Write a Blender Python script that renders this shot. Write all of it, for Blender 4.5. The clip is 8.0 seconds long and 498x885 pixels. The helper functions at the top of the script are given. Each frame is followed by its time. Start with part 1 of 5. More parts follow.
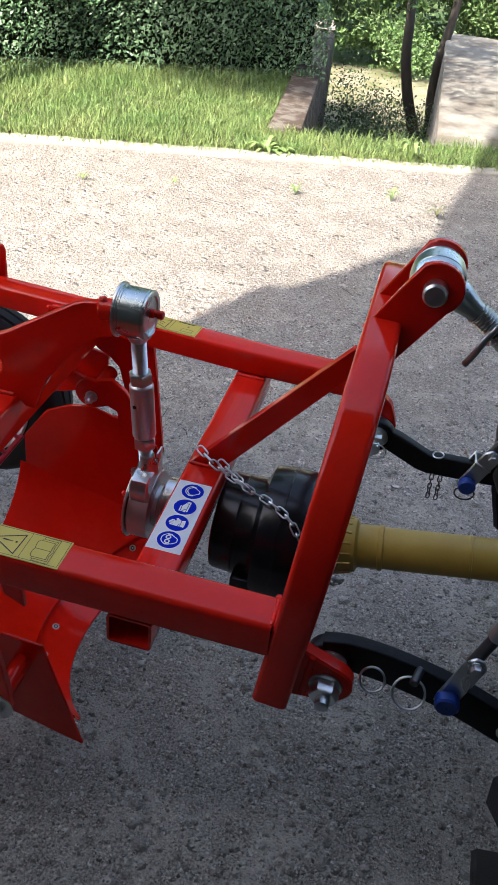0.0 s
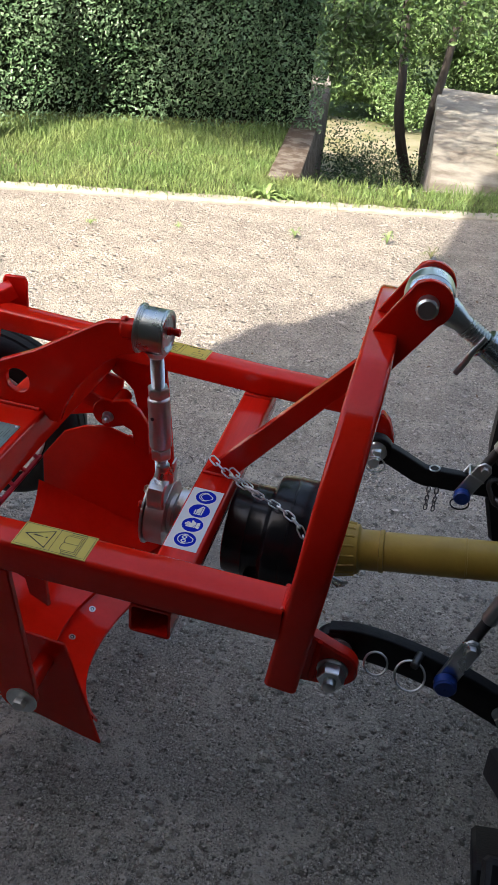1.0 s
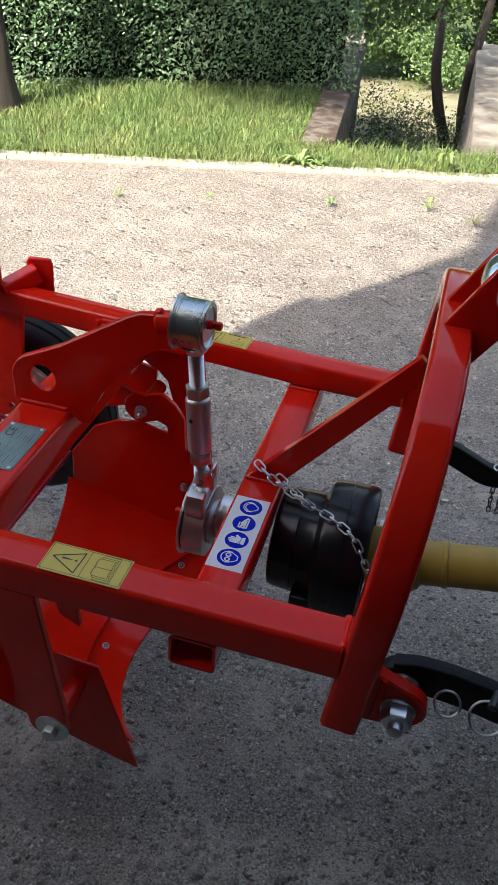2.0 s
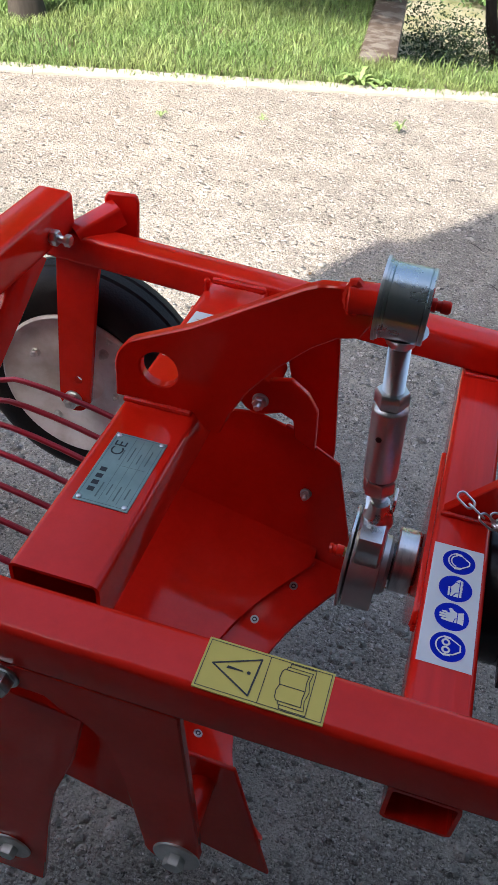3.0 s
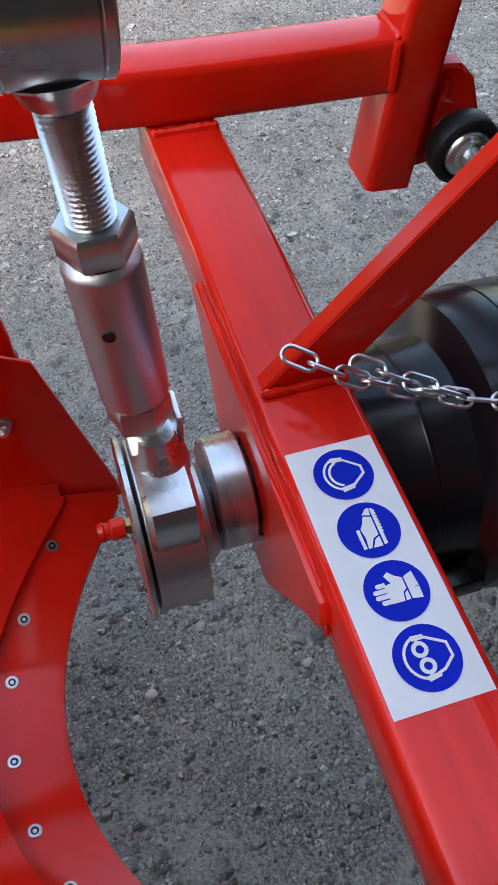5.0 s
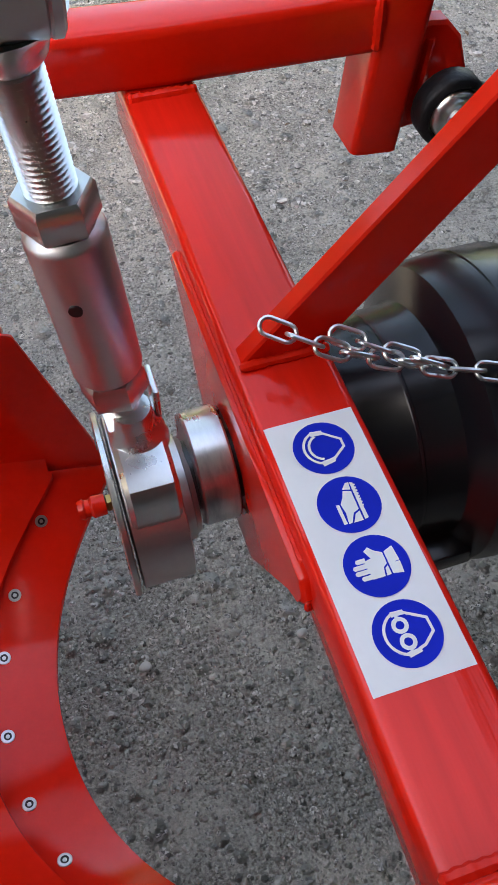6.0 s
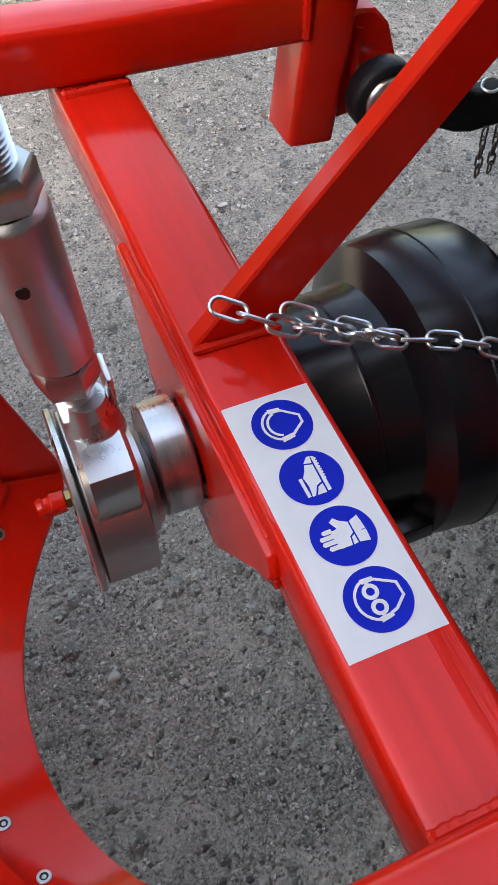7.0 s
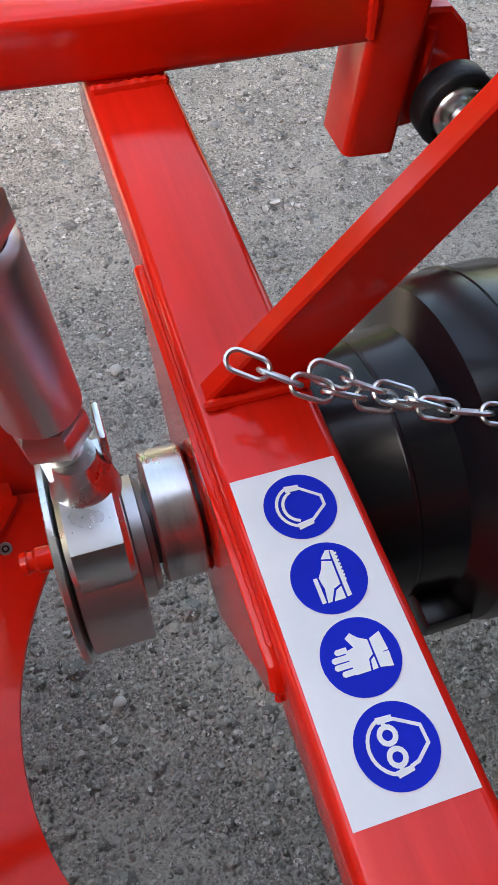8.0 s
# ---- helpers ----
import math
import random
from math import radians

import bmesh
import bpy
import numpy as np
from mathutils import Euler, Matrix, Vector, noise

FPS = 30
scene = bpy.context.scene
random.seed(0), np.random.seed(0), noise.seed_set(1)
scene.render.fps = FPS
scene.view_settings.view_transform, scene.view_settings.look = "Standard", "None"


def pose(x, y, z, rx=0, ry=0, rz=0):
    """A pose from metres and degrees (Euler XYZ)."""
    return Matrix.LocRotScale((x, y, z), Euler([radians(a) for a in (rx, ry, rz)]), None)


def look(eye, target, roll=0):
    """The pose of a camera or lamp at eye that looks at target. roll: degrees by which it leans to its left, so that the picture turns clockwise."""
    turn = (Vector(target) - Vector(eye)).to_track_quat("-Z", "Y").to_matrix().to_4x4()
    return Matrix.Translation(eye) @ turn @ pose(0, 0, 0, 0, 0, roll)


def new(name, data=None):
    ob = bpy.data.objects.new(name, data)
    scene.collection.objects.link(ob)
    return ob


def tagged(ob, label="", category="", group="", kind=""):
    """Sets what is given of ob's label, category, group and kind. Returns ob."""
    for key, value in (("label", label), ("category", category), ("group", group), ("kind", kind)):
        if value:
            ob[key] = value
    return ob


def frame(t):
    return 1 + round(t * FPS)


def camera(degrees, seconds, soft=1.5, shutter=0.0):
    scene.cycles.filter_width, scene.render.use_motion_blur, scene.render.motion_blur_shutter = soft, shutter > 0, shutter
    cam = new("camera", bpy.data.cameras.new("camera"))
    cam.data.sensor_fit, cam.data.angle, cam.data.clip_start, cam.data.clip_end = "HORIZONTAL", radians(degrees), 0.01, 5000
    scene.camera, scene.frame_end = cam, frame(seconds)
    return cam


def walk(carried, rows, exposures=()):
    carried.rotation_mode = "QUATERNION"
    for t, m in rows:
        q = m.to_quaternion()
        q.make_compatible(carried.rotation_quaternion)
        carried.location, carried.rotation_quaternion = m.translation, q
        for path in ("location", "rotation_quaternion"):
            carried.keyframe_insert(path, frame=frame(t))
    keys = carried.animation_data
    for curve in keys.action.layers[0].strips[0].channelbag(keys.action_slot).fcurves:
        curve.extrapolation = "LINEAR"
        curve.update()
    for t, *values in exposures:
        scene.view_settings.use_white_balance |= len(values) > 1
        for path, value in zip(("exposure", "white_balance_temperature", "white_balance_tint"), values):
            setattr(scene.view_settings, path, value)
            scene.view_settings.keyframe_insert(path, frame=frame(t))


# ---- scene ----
cam = camera(34.8, 8.0, soft=1.1)
PATH = [
    (0, (0.259, -0.816, 1.528), (-0.039, 0.754, 0.325), 6.6),
    (0.5, (0.223, -0.9, 1.539), (0.028, 0.718, 0.379), 7.8),
    (1, (0.271, -0.934, 1.535), (-0.05, 0.7, 0.426), 6.1),
    (1.2, (0.307, -0.947, 1.534), (-0.086, 0.66, 0.41), 4.9),
    (2.3, (0.103, -0.719, 1.458), (-0.264, 0.836, 0.256), 4.4),
    (2.5, (0.016, -0.67, 1.417), (-0.306, 0.876, 0.19), 6.3),
    (3, (-0.096, -0.513, 1.346), (-0.453, 0.957, 0.038), 5.2),
    (3.5, (-0.115, -0.354, 1.306), (-0.322, 1.045, -0.108), 3.8),
    (3.7, (-0.130, -0.286, 1.284), (-0.223, 1.074, -0.180), 3.3),
    (3.9, (-0.147, -0.231, 1.226), (0.005, 1.122, -0.239), 3.6),
    (4, (-0.153, -0.21, 1.217), (0.083, 1.118, -0.259), 2.3),
    (4.5, (-0.161, -0.136, 1.143), (0.292, 1.088, -0.372), 4.0),
    (5, (-0.135, -0.115, 1.075), (0.238, 1.013, -0.534), 1.3),
    (5.2, (-0.13, -0.111, 1.071), (0.225, 0.994, -0.557), 0.4),
    (6.5, (-0.119, -0.111, 1.064), (0.247, 0.95, -0.591), 0.4),
    (7, (-0.128, -0.123, 1.056), (0.345, 0.929, -0.579), 1.6),
    (7.5, (-0.13, -0.094, 1.074), (0.364, 0.893, -0.594), 4.6),
    (8, (-0.085, -0.055, 1.025), (0.276, 1.006, -0.631), 1.4),
]
EXPOSURES = [(0.0, 2.06, 6800, 12.5), (1.2, 1.83, 7250, 12.5), (2.5, 1.84, 6900, 12.5), (3.5, 1.95, 6600, 11), (4.0, 2.0, 6500, 10), (4.5, 2.56, 6700, 9), (5.0, 2.74, 7050, 9), (6.5, 2.84, 7950, 11), (8.0, 2.94, 7850, 11)]
walk(cam, [(t, look(eye, target, roll)) for t, eye, target, roll in PATH], EXPOSURES)

# ---- light ----
SUN_FROM = Vector((-0.42, -0.92, 1.05)).normalized()
world = bpy.data.worlds.new("sky_world")
scene.world = world
world.use_nodes = True
wn = world.node_tree.nodes
sky = wn.new("ShaderNodeTexSky")
sky.sky_type, sky.sun_disc = "NISHITA", False
sky.sun_elevation = math.asin(SUN_FROM.z)
sky.sun_rotation = math.atan2(SUN_FROM.x, SUN_FROM.y)
world.node_tree.links.new(sky.outputs[0], wn["Background"].inputs[0])
wn["Background"].inputs[1].default_value = 0.15
sky.dust_density, sky.ozone_density, sky.air_density = 3.0, 0.6, 0.9
sun = new("sun", bpy.data.lights.new("sun", "SUN"))
sun.data.energy, sun.data.angle, sun.data.color = 2.78, radians(0.6), (1.0, 0.95, 0.88)
sun.matrix_basis = look(SUN_FROM * 20, (0, 0, 0))


# ---- materials ----
def node(tree, kind, **values):
    n = tree.nodes.new(kind)
    for key, value in values.items():
        n.inputs[key.replace("_", " ")].default_value = value
    return n


def material(name, base, rough=0.5, metal=0.0, other=None, scale=8.0, mix=(0.4, 0.65), fine=0.0, fine_scale=90.0,
             bump=0.0, bump_scale=200.0, rough_var=0.0, coat=0.0, each=0.0, stretch=(1, 1, 1), gloss=0.5):
    """A surface with stains of a second colour at one scale, a fine grain at another, and a fine relief."""
    m = bpy.data.materials.new(name)
    m.use_nodes = True
    tree, ln = m.node_tree, m.node_tree.links.new
    b = tree.nodes["Principled BSDF"]
    b.inputs["Roughness"].default_value, b.inputs["Metallic"].default_value = rough, metal
    b.inputs["Coat Weight"].default_value, b.inputs["Coat Roughness"].default_value = coat, 0.08
    b.inputs["Specular IOR Level"].default_value = gloss
    co = tree.nodes.new("ShaderNodeTexCoord")
    mp = node(tree, "ShaderNodeMapping", Scale=stretch)
    ln(co.outputs["Object"], mp.inputs[0])
    n1 = node(tree, "ShaderNodeTexNoise", Scale=scale, Detail=6.0, Roughness=0.6)
    n2 = node(tree, "ShaderNodeTexNoise", Scale=fine_scale, Detail=4.0, Roughness=0.7)
    ln(mp.outputs[0], n1.inputs["Vector"]), ln(mp.outputs[0], n2.inputs["Vector"])
    ramp = tree.nodes.new("ShaderNodeMapRange")
    ramp.inputs[1].default_value, ramp.inputs[2].default_value = mix
    ln(n1.outputs[0], ramp.inputs[0])
    mx = tree.nodes.new("ShaderNodeMix")
    mx.data_type = "RGBA"
    mx.inputs[6].default_value = (*base, 1)
    mx.inputs[7].default_value = (*(other or [c * 0.8 for c in base]), 1)
    ln(ramp.outputs[0], mx.inputs[0])
    hsv = tree.nodes.new("ShaderNodeHueSaturation")
    ln(mx.outputs[2], hsv.inputs["Color"])
    val = tree.nodes.new("ShaderNodeMath")
    val.operation = "MULTIPLY_ADD"
    val.inputs[1].default_value, val.inputs[2].default_value = 2 * fine, 1 - fine
    ln(n2.outputs[0], val.inputs[0])
    out = val.outputs[0]
    if each:
        geo = tree.nodes.new("ShaderNodeNewGeometry")
        isl = tree.nodes.new("ShaderNodeMath")
        isl.operation = "MULTIPLY_ADD"
        isl.inputs[1].default_value, isl.inputs[2].default_value = 2 * each, 1 - each
        ln(geo.outputs["Random Per Island"], isl.inputs[0])
        mul = tree.nodes.new("ShaderNodeMath")
        mul.operation = "MULTIPLY"
        ln(out, mul.inputs[0]), ln(isl.outputs[0], mul.inputs[1])
        out = mul.outputs[0]
    ln(out, hsv.inputs["Value"])
    ln(hsv.outputs[0], b.inputs["Base Color"])
    if rough_var:
        rr = tree.nodes.new("ShaderNodeMapRange")
        rr.inputs[3].default_value, rr.inputs[4].default_value = rough - rough_var, rough + rough_var
        ln(n1.outputs[0], rr.inputs[0]), ln(rr.outputs[0], b.inputs["Roughness"])
    if bump:
        n3 = node(tree, "ShaderNodeTexNoise", Scale=bump_scale, Detail=3.0)
        ln(mp.outputs[0], n3.inputs["Vector"])
        bp = node(tree, "ShaderNodeBump", Strength=bump, Distance=0.002)
        ln(n3.outputs[0], bp.inputs["Height"]), ln(bp.outputs[0], b.inputs["Normal"])
    return m


RED = material("red_paint", (0.70, 0.0165, 0.0085), 0.10, other=(0.60, 0.013, 0.003), scale=6, fine=0.09, bump=0.08, bump_scale=20, rough_var=0.045, gloss=0.30)
RED_BRUSHED = material("brushed_red_paint", (0.70, 0.016, 0.0085), 0.14, other=(0.55, 0.013, 0.005), scale=2.2, fine=0.08, fine_scale=6, bump=0.30, bump_scale=5, rough_var=0.12, gloss=0.34, stretch=(18, 1.0, 18))
RED_ROD = material("red_rod_paint", (0.40, 0.012, 0.03), 0.35, fine=0.1, bump=0.15)
ZINC = material("zinc_plate", (0.66, 0.69, 0.69), 0.30, 1.0, other=(0.56, 0.58, 0.56), scale=14, fine=0.06, bump=0.04, bump_scale=300, rough_var=0.08)
DULL_ZINC = material("dull_zinc", (0.70, 0.71, 0.69), 0.5, 1.0, other=(0.58, 0.59, 0.56), scale=20, fine=0.1, bump=0.05)
STEEL = material("turned_steel", (0.62, 0.61, 0.60), 0.38, 1.0, other=(0.58, 0.56, 0.56), scale=14, fine=0.06, fine_scale=160, bump=0.05, bump_scale=260, rough_var=0.08)
ZINC_BLUE = material("blue_zinc", (0.45, 0.53, 0.54), 0.28, 1.0, other=(0.50, 0.52, 0.47), scale=12, fine=0.08, rough_var=0.06)
WORN_STEEL = material("worn_steel", (0.66, 0.66, 0.65), 0.30, 1.0, other=(0.22, 0.24, 0.27), scale=9, mix=(0.52, 0.66), fine=0.12, fine_scale=140, bump=0.12, bump_scale=60, rough_var=0.10, stretch=(3, 1, 0.6))
DARK_STEEL = material("dark_steel", (0.10, 0.10, 0.10), 0.4, 0.8, fine=0.2)
BLACK_PLASTIC = material("black_plastic", (0.004, 0.0045, 0.006), 0.24, other=(0.008, 0.008, 0.009), scale=12, fine=0.15, bump=0.04, bump_scale=90, rough_var=0.06, gloss=0.34)
BLACK_PAINT = material("black_paint", (0.005, 0.005, 0.0055), 0.5, other=(0.018, 0.017, 0.015), scale=25, mix=(0.55, 0.8), fine=0.2, bump=0.3, gloss=0.25)
RUBBER = material("rubber", (0.008, 0.008, 0.009), 0.6, other=(0.018, 0.0175, 0.016), scale=9, fine=0.2, bump=0.3, gloss=0.2)
YELLOW_PLASTIC = material("yellow_plastic", (0.42, 0.28, 0.045), 0.42, other=(0.36, 0.23, 0.035), scale=9, fine=0.08, bump=0.15)
WHITE_PAINT = material("white_paint", (0.80, 0.81, 0.81), 0.4, other=(0.6, 0.58, 0.54), scale=16, fine=0.05)
WHITE_FILM = material("white_film", (0.62, 0.63, 0.62), 0.25, fine=0.03, scale=20, other=(0.66, 0.67, 0.66), gloss=0.3)
BLUE_FILM = material("blue_film", (0.003, 0.018, 0.42), 0.22, gloss=0.05, fine=0.03)
YELLOW_FILM = material("yellow_film", (0.62, 0.47, 0.08), 0.4, other=(0.57, 0.43, 0.07), fine=0.03)
BLACK_INK = material("black_ink", (0.01, 0.01, 0.01), 0.4)
RED_INK = material("red_ink", (0.45, 0.02, 0.03), 0.4)
ALU = material("anodised_plate", (0.25, 0.34, 0.30), 0.40, 0.6, other=(0.20, 0.28, 0.25), scale=30, fine=0.08)
PLATE_INK = material("plate_ink", (0.10, 0.14, 0.13), 0.45, 0.3)
BLUE_CAP = material("blue_cap", (0.01, 0.05, 0.28), 0.4, fine=0.1)


# ---- mesh helpers ----
def part(name, bm, mat, parent=None, label="", smooth=True):
    """Links a bmesh as one mesh object under a thing or a part."""
    me = bpy.data.meshes.new(name)
    bm.to_mesh(me)
    bm.free()
    return place(name, me, mat, parent, label, smooth)


def place(name, me, mat, parent=None, label="", smooth=True, m=None):
    if not me.materials:
        me.materials.append(mat)
        if smooth:
            me.polygons.foreach_set("use_smooth", [True] * len(me.polygons))
            me.set_sharp_from_angle(angle=radians(38))
    ob = new(name, me)
    if m is not None:
        ob.matrix_basis = m
    if parent is not None:
        ob.parent = parent
        root = parent
        if parent.type == "EMPTY":
            ob.matrix_parent_inverse = Matrix.Translation(-Vector(parent.location))
        else:
            ob.matrix_parent_inverse = parent.matrix_basis.inverted()
    if label:
        tagged(ob, label)
    return ob


def thing(name, at, label, category, group="", kind=""):
    ob = new(name)
    ob.location = at
    return tagged(ob, label, category, group, kind)


def bevel(bm, width, segments=2, angle=30):
    edges = [e for e in bm.edges if len(e.link_faces) == 2 and e.calc_face_angle(0) > radians(angle)]
    bmesh.ops.bevel(bm, geom=edges, offset=width, segments=segments, affect="EDGES", profile=0.5, clamp_overlap=True)
    return bm


def rbox(x0, x1, y0, y1, z0, z1, r=0.003, seg=2, m=None):
    bm = bmesh.new()
    bmesh.ops.create_cube(bm, size=1, matrix=pose((x0 + x1) / 2, (y0 + y1) / 2, (z0 + z1) / 2) @ Matrix.Diagonal((x1 - x0, y1 - y0, z1 - z0, 1)))
    if r:
        bevel(bm, r, seg)
    if m is not None:
        bm.transform(m)
    return bm


def frame_axes(axis, up=(0, 0, 1)):
    a = Vector(axis).normalized()
    u = Vector(up).cross(a)
    if u.length < 1e-4:
        u = Vector((0, 1, 0)).cross(a)
    u.normalize()
    return a, u, a.cross(u)


def rings(bm, loops, closed=True, caps=(True, True)):
    """Skins a row of vertex loops."""
    vs = [[bm.verts.new(p) for p in loop] for loop in loops]
    for a, b in zip(vs, vs[1:]):
        n = len(a)
        for i in range(n if closed else n - 1):
            bm.faces.new((a[i], a[(i + 1) % n], b[(i + 1) % n], b[i]))
    if caps[0]:
        bm.faces.new(vs[0][::-1])
    if caps[1]:
        bm.faces.new(vs[-1])
    return vs


def lathe(start, axis, profile, seg=32, turn=0.0, bm=None, caps=(True, True), up=(0, 0, 1)):
    """A turned solid: profile rows are (way along the axis, radius)."""
    bm = bm or bmesh.new()
    a, u, v = frame_axes(axis, up)
    loops = []
    for s, r in profile:
        c = Vector(start) + a * s
        loops.append([c + u * (r * math.cos(turn + 2 * math.pi * i / seg)) + v * (r * math.sin(turn + 2 * math.pi * i / seg)) for i in range(seg)])
    rings(bm, loops, caps=caps)
    return bm


def rod(p0, p1, r, seg=16, c=0.0015, bm=None):
    d = (Vector(p1) - Vector(p0)).length
    return lathe(p0, Vector(p1) - Vector(p0), [(0, r - c), (c, r), (d - c, r), (d, r - c)], seg, bm=bm)


def nut(at, axis, across, thick, bm=None, turn=0.0, hole=0.0):
    r = across / math.sqrt(3)
    c = thick * 0.12
    return lathe(at, axis, [(0, r * 0.90), (c, r), (thick - c, r), (thick, r * 0.90)], 6, turn, bm)


def outline(w, h, r, k=4):
    pts = []
    for cx, cy, a0 in ((w / 2 - r, h / 2 - r, 0), (-w / 2 + r, h / 2 - r, 90), (-w / 2 + r, -h / 2 + r, 180), (w / 2 - r, -h / 2 + r, 270)):
        for i in range(k + 1):
            a = radians(a0 + 90 * i / k)
            pts.append((cx + r * math.cos(a), cy + r * math.sin(a)))
    return pts


def tube(path, w, h, r=0.008, wall=0.004, up=(0, 0, 1), open_ends=(False, False)):
    """A rolled box section swept along a path; open ends show its wall and the hollow."""
    bm = bmesh.new()
    path = [Vector(p) for p in path]
    prof = outline(w, h, r)
    inner = outline(w - 2 * wall, h - 2 * wall, max(r - wall, 0.002))
    ds = []
    for i, p in enumerate(path):
        d = (path[min(i + 1, len(path) - 1)] - path[max(i - 1, 0)]).normalized()
        ds.append(d)

    def loop(i, pr):
        a, u, v = frame_axes(ds[i], up)
        c = 1.0
        return [path[i] + u * x + v * y for x, y in pr]
    outer = [loop(i, prof) for i in range(len(path))]
    vs = rings(bm, outer, caps=(not open_ends[0], not open_ends[1]))
    for end, i in ((0, 0), (1, len(path) - 1)):
        if open_ends[end]:
            deep = ds[i] * (0.25 if end == 0 else -0.25)
            a = [bm.verts.new(p) for p in loop(i, inner)]
            b = [bm.verts.new(p + deep) for p in loop(i, inner)]
            o = vs[i]
            n = len(a)
            for j in range(n):
                q = (o[j], o[(j + 1) % n], a[(j + 1) % n], a[j])
                s = (a[j], a[(j + 1) % n], b[(j + 1) % n], b[j])
                bm.faces.new(q[::-1] if end == 0 else q)
                bm.faces.new(s[::-1] if end == 0 else s)
            bm.faces.new(b[::-1] if end == 0 else b)
    return bm


def plate(poly, origin, u, v, thick, r=0.0015, holes=()):
    """A flat cut plate: a 2D outline in the axes u, v, with thickness on both sides and eased edges. Holes: (x, y, radius)."""
    u, v = Vector(u).normalized(), Vector(v).normalized()
    n = u.cross(v)
    bm = bmesh.new()
    o = Vector(origin)
    edges = []
    for ring in [poly] + [[(hx + hr * math.cos(-2 * math.pi * i / 20), hy + hr * math.sin(-2 * math.pi * i / 20)) for i in range(20)] for hx, hy, hr in holes]:
        vs = [bm.verts.new(o + u * x + v * y - n * (thick / 2)) for x, y in ring]
        edges += [bm.edges.new((vs[i], vs[(i + 1) % len(vs)])) for i in range(len(vs))]
    bmesh.ops.triangle_fill(bm, edges=edges, use_beauty=True)
    bmesh.ops.recalc_face_normals(bm, faces=bm.faces)
    ext = bmesh.ops.extrude_face_region(bm, geom=bm.faces[:])
    bmesh.ops.translate(bm, verts=[g for g in ext["geom"] if isinstance(g, bmesh.types.BMVert)], vec=n * thick)
    bmesh.ops.recalc_face_normals(bm, faces=bm.faces)
    bmesh.ops.dissolve_limit(bm, angle_limit=radians(0.5), verts=bm.verts, edges=bm.edges)
    if r:
        bevel(bm, r, 1, 50)
    return bm


def arc(cx, cy, r, a0, a1, n=10):
    return [(cx + r * math.cos(radians(a0 + (a1 - a0) * i / n)), cy + r * math.sin(radians(a0 + (a1 - a0) * i / n))) for i in range(n + 1)]


def smooth_path(pts, n=6):
    """A Catmull-Rom curve through points."""
    p = [Vector(q) for q in pts]
    p = [p[0] * 2 - p[1]] + p + [p[-1] * 2 - p[-2]]
    out = []
    for i in range(1, len(p) - 2):
        for k in range(n):
            t = k / n
            a, b, c, d = p[i - 1:i + 3]
            out.append(0.5 * (2 * b + (c - a) * t + (2 * a - 5 * b + 4 * c - d) * t * t + (3 * b - a - 3 * c + d) * t ** 3))
    return out + [p[-2]]


def wire(path, r, seg=8, closed=False, bm=None):
    bm = bm or bmesh.new()
    path = [Vector(p) for p in path]
    n = len(path)
    loops, ref = [], None
    for i, p in enumerate(path):
        d = (path[(i + 1) % n] - path[i - 1]) if closed else (path[min(i + 1, n - 1)] - path[max(i - 1, 0)])
        d.normalize()
        if ref is None:
            ref = Vector((0, 0, 1)) if abs(d.z) < 0.9 else Vector((1, 0, 0))
        uu = (ref - d * ref.dot(d)).normalized()
        ref = uu
        vv = d.cross(uu)
        loops.append([p + uu * (r * math.cos(2 * math.pi * k / seg)) + vv * (r * math.sin(2 * math.pi * k / seg)) for k in range(seg)])
    if closed:
        vs = [[bm.verts.new(q) for q in l] for l in loops]
        for a, b in zip(vs, vs[1:] + vs[:1]):
            for k in range(seg):
                bm.faces.new((a[k], a[(k + 1) % seg], b[(k + 1) % seg], b[k]))
    else:
        rings(bm, loops)
    return bm


def rows_mesh(name, verts, faces_n, mat, kind_label, category):
    """A mesh from a numpy array of vertices in runs of faces_n corners each."""
    me = bpy.data.meshes.new(name)
    n = len(verts)
    me.vertices.add(n)
    me.vertices.foreach_set("co", verts.astype(np.float32).ravel())
    me.loops.add(n)
    me.loops.foreach_set("vertex_index", np.arange(n, dtype=np.int32))
    f = n // faces_n
    me.polygons.add(f)
    me.polygons.foreach_set("loop_start", np.arange(0, n, faces_n, dtype=np.int32))
    me.polygons.foreach_set("loop_total", np.full(f, faces_n, dtype=np.int32))
    me.update(calc_edges=True)
    me.materials.append(mat)
    return tagged(new(name, me), kind_label, category, kind="stuff")


# ---- ground and setting ----
GRAVEL = None


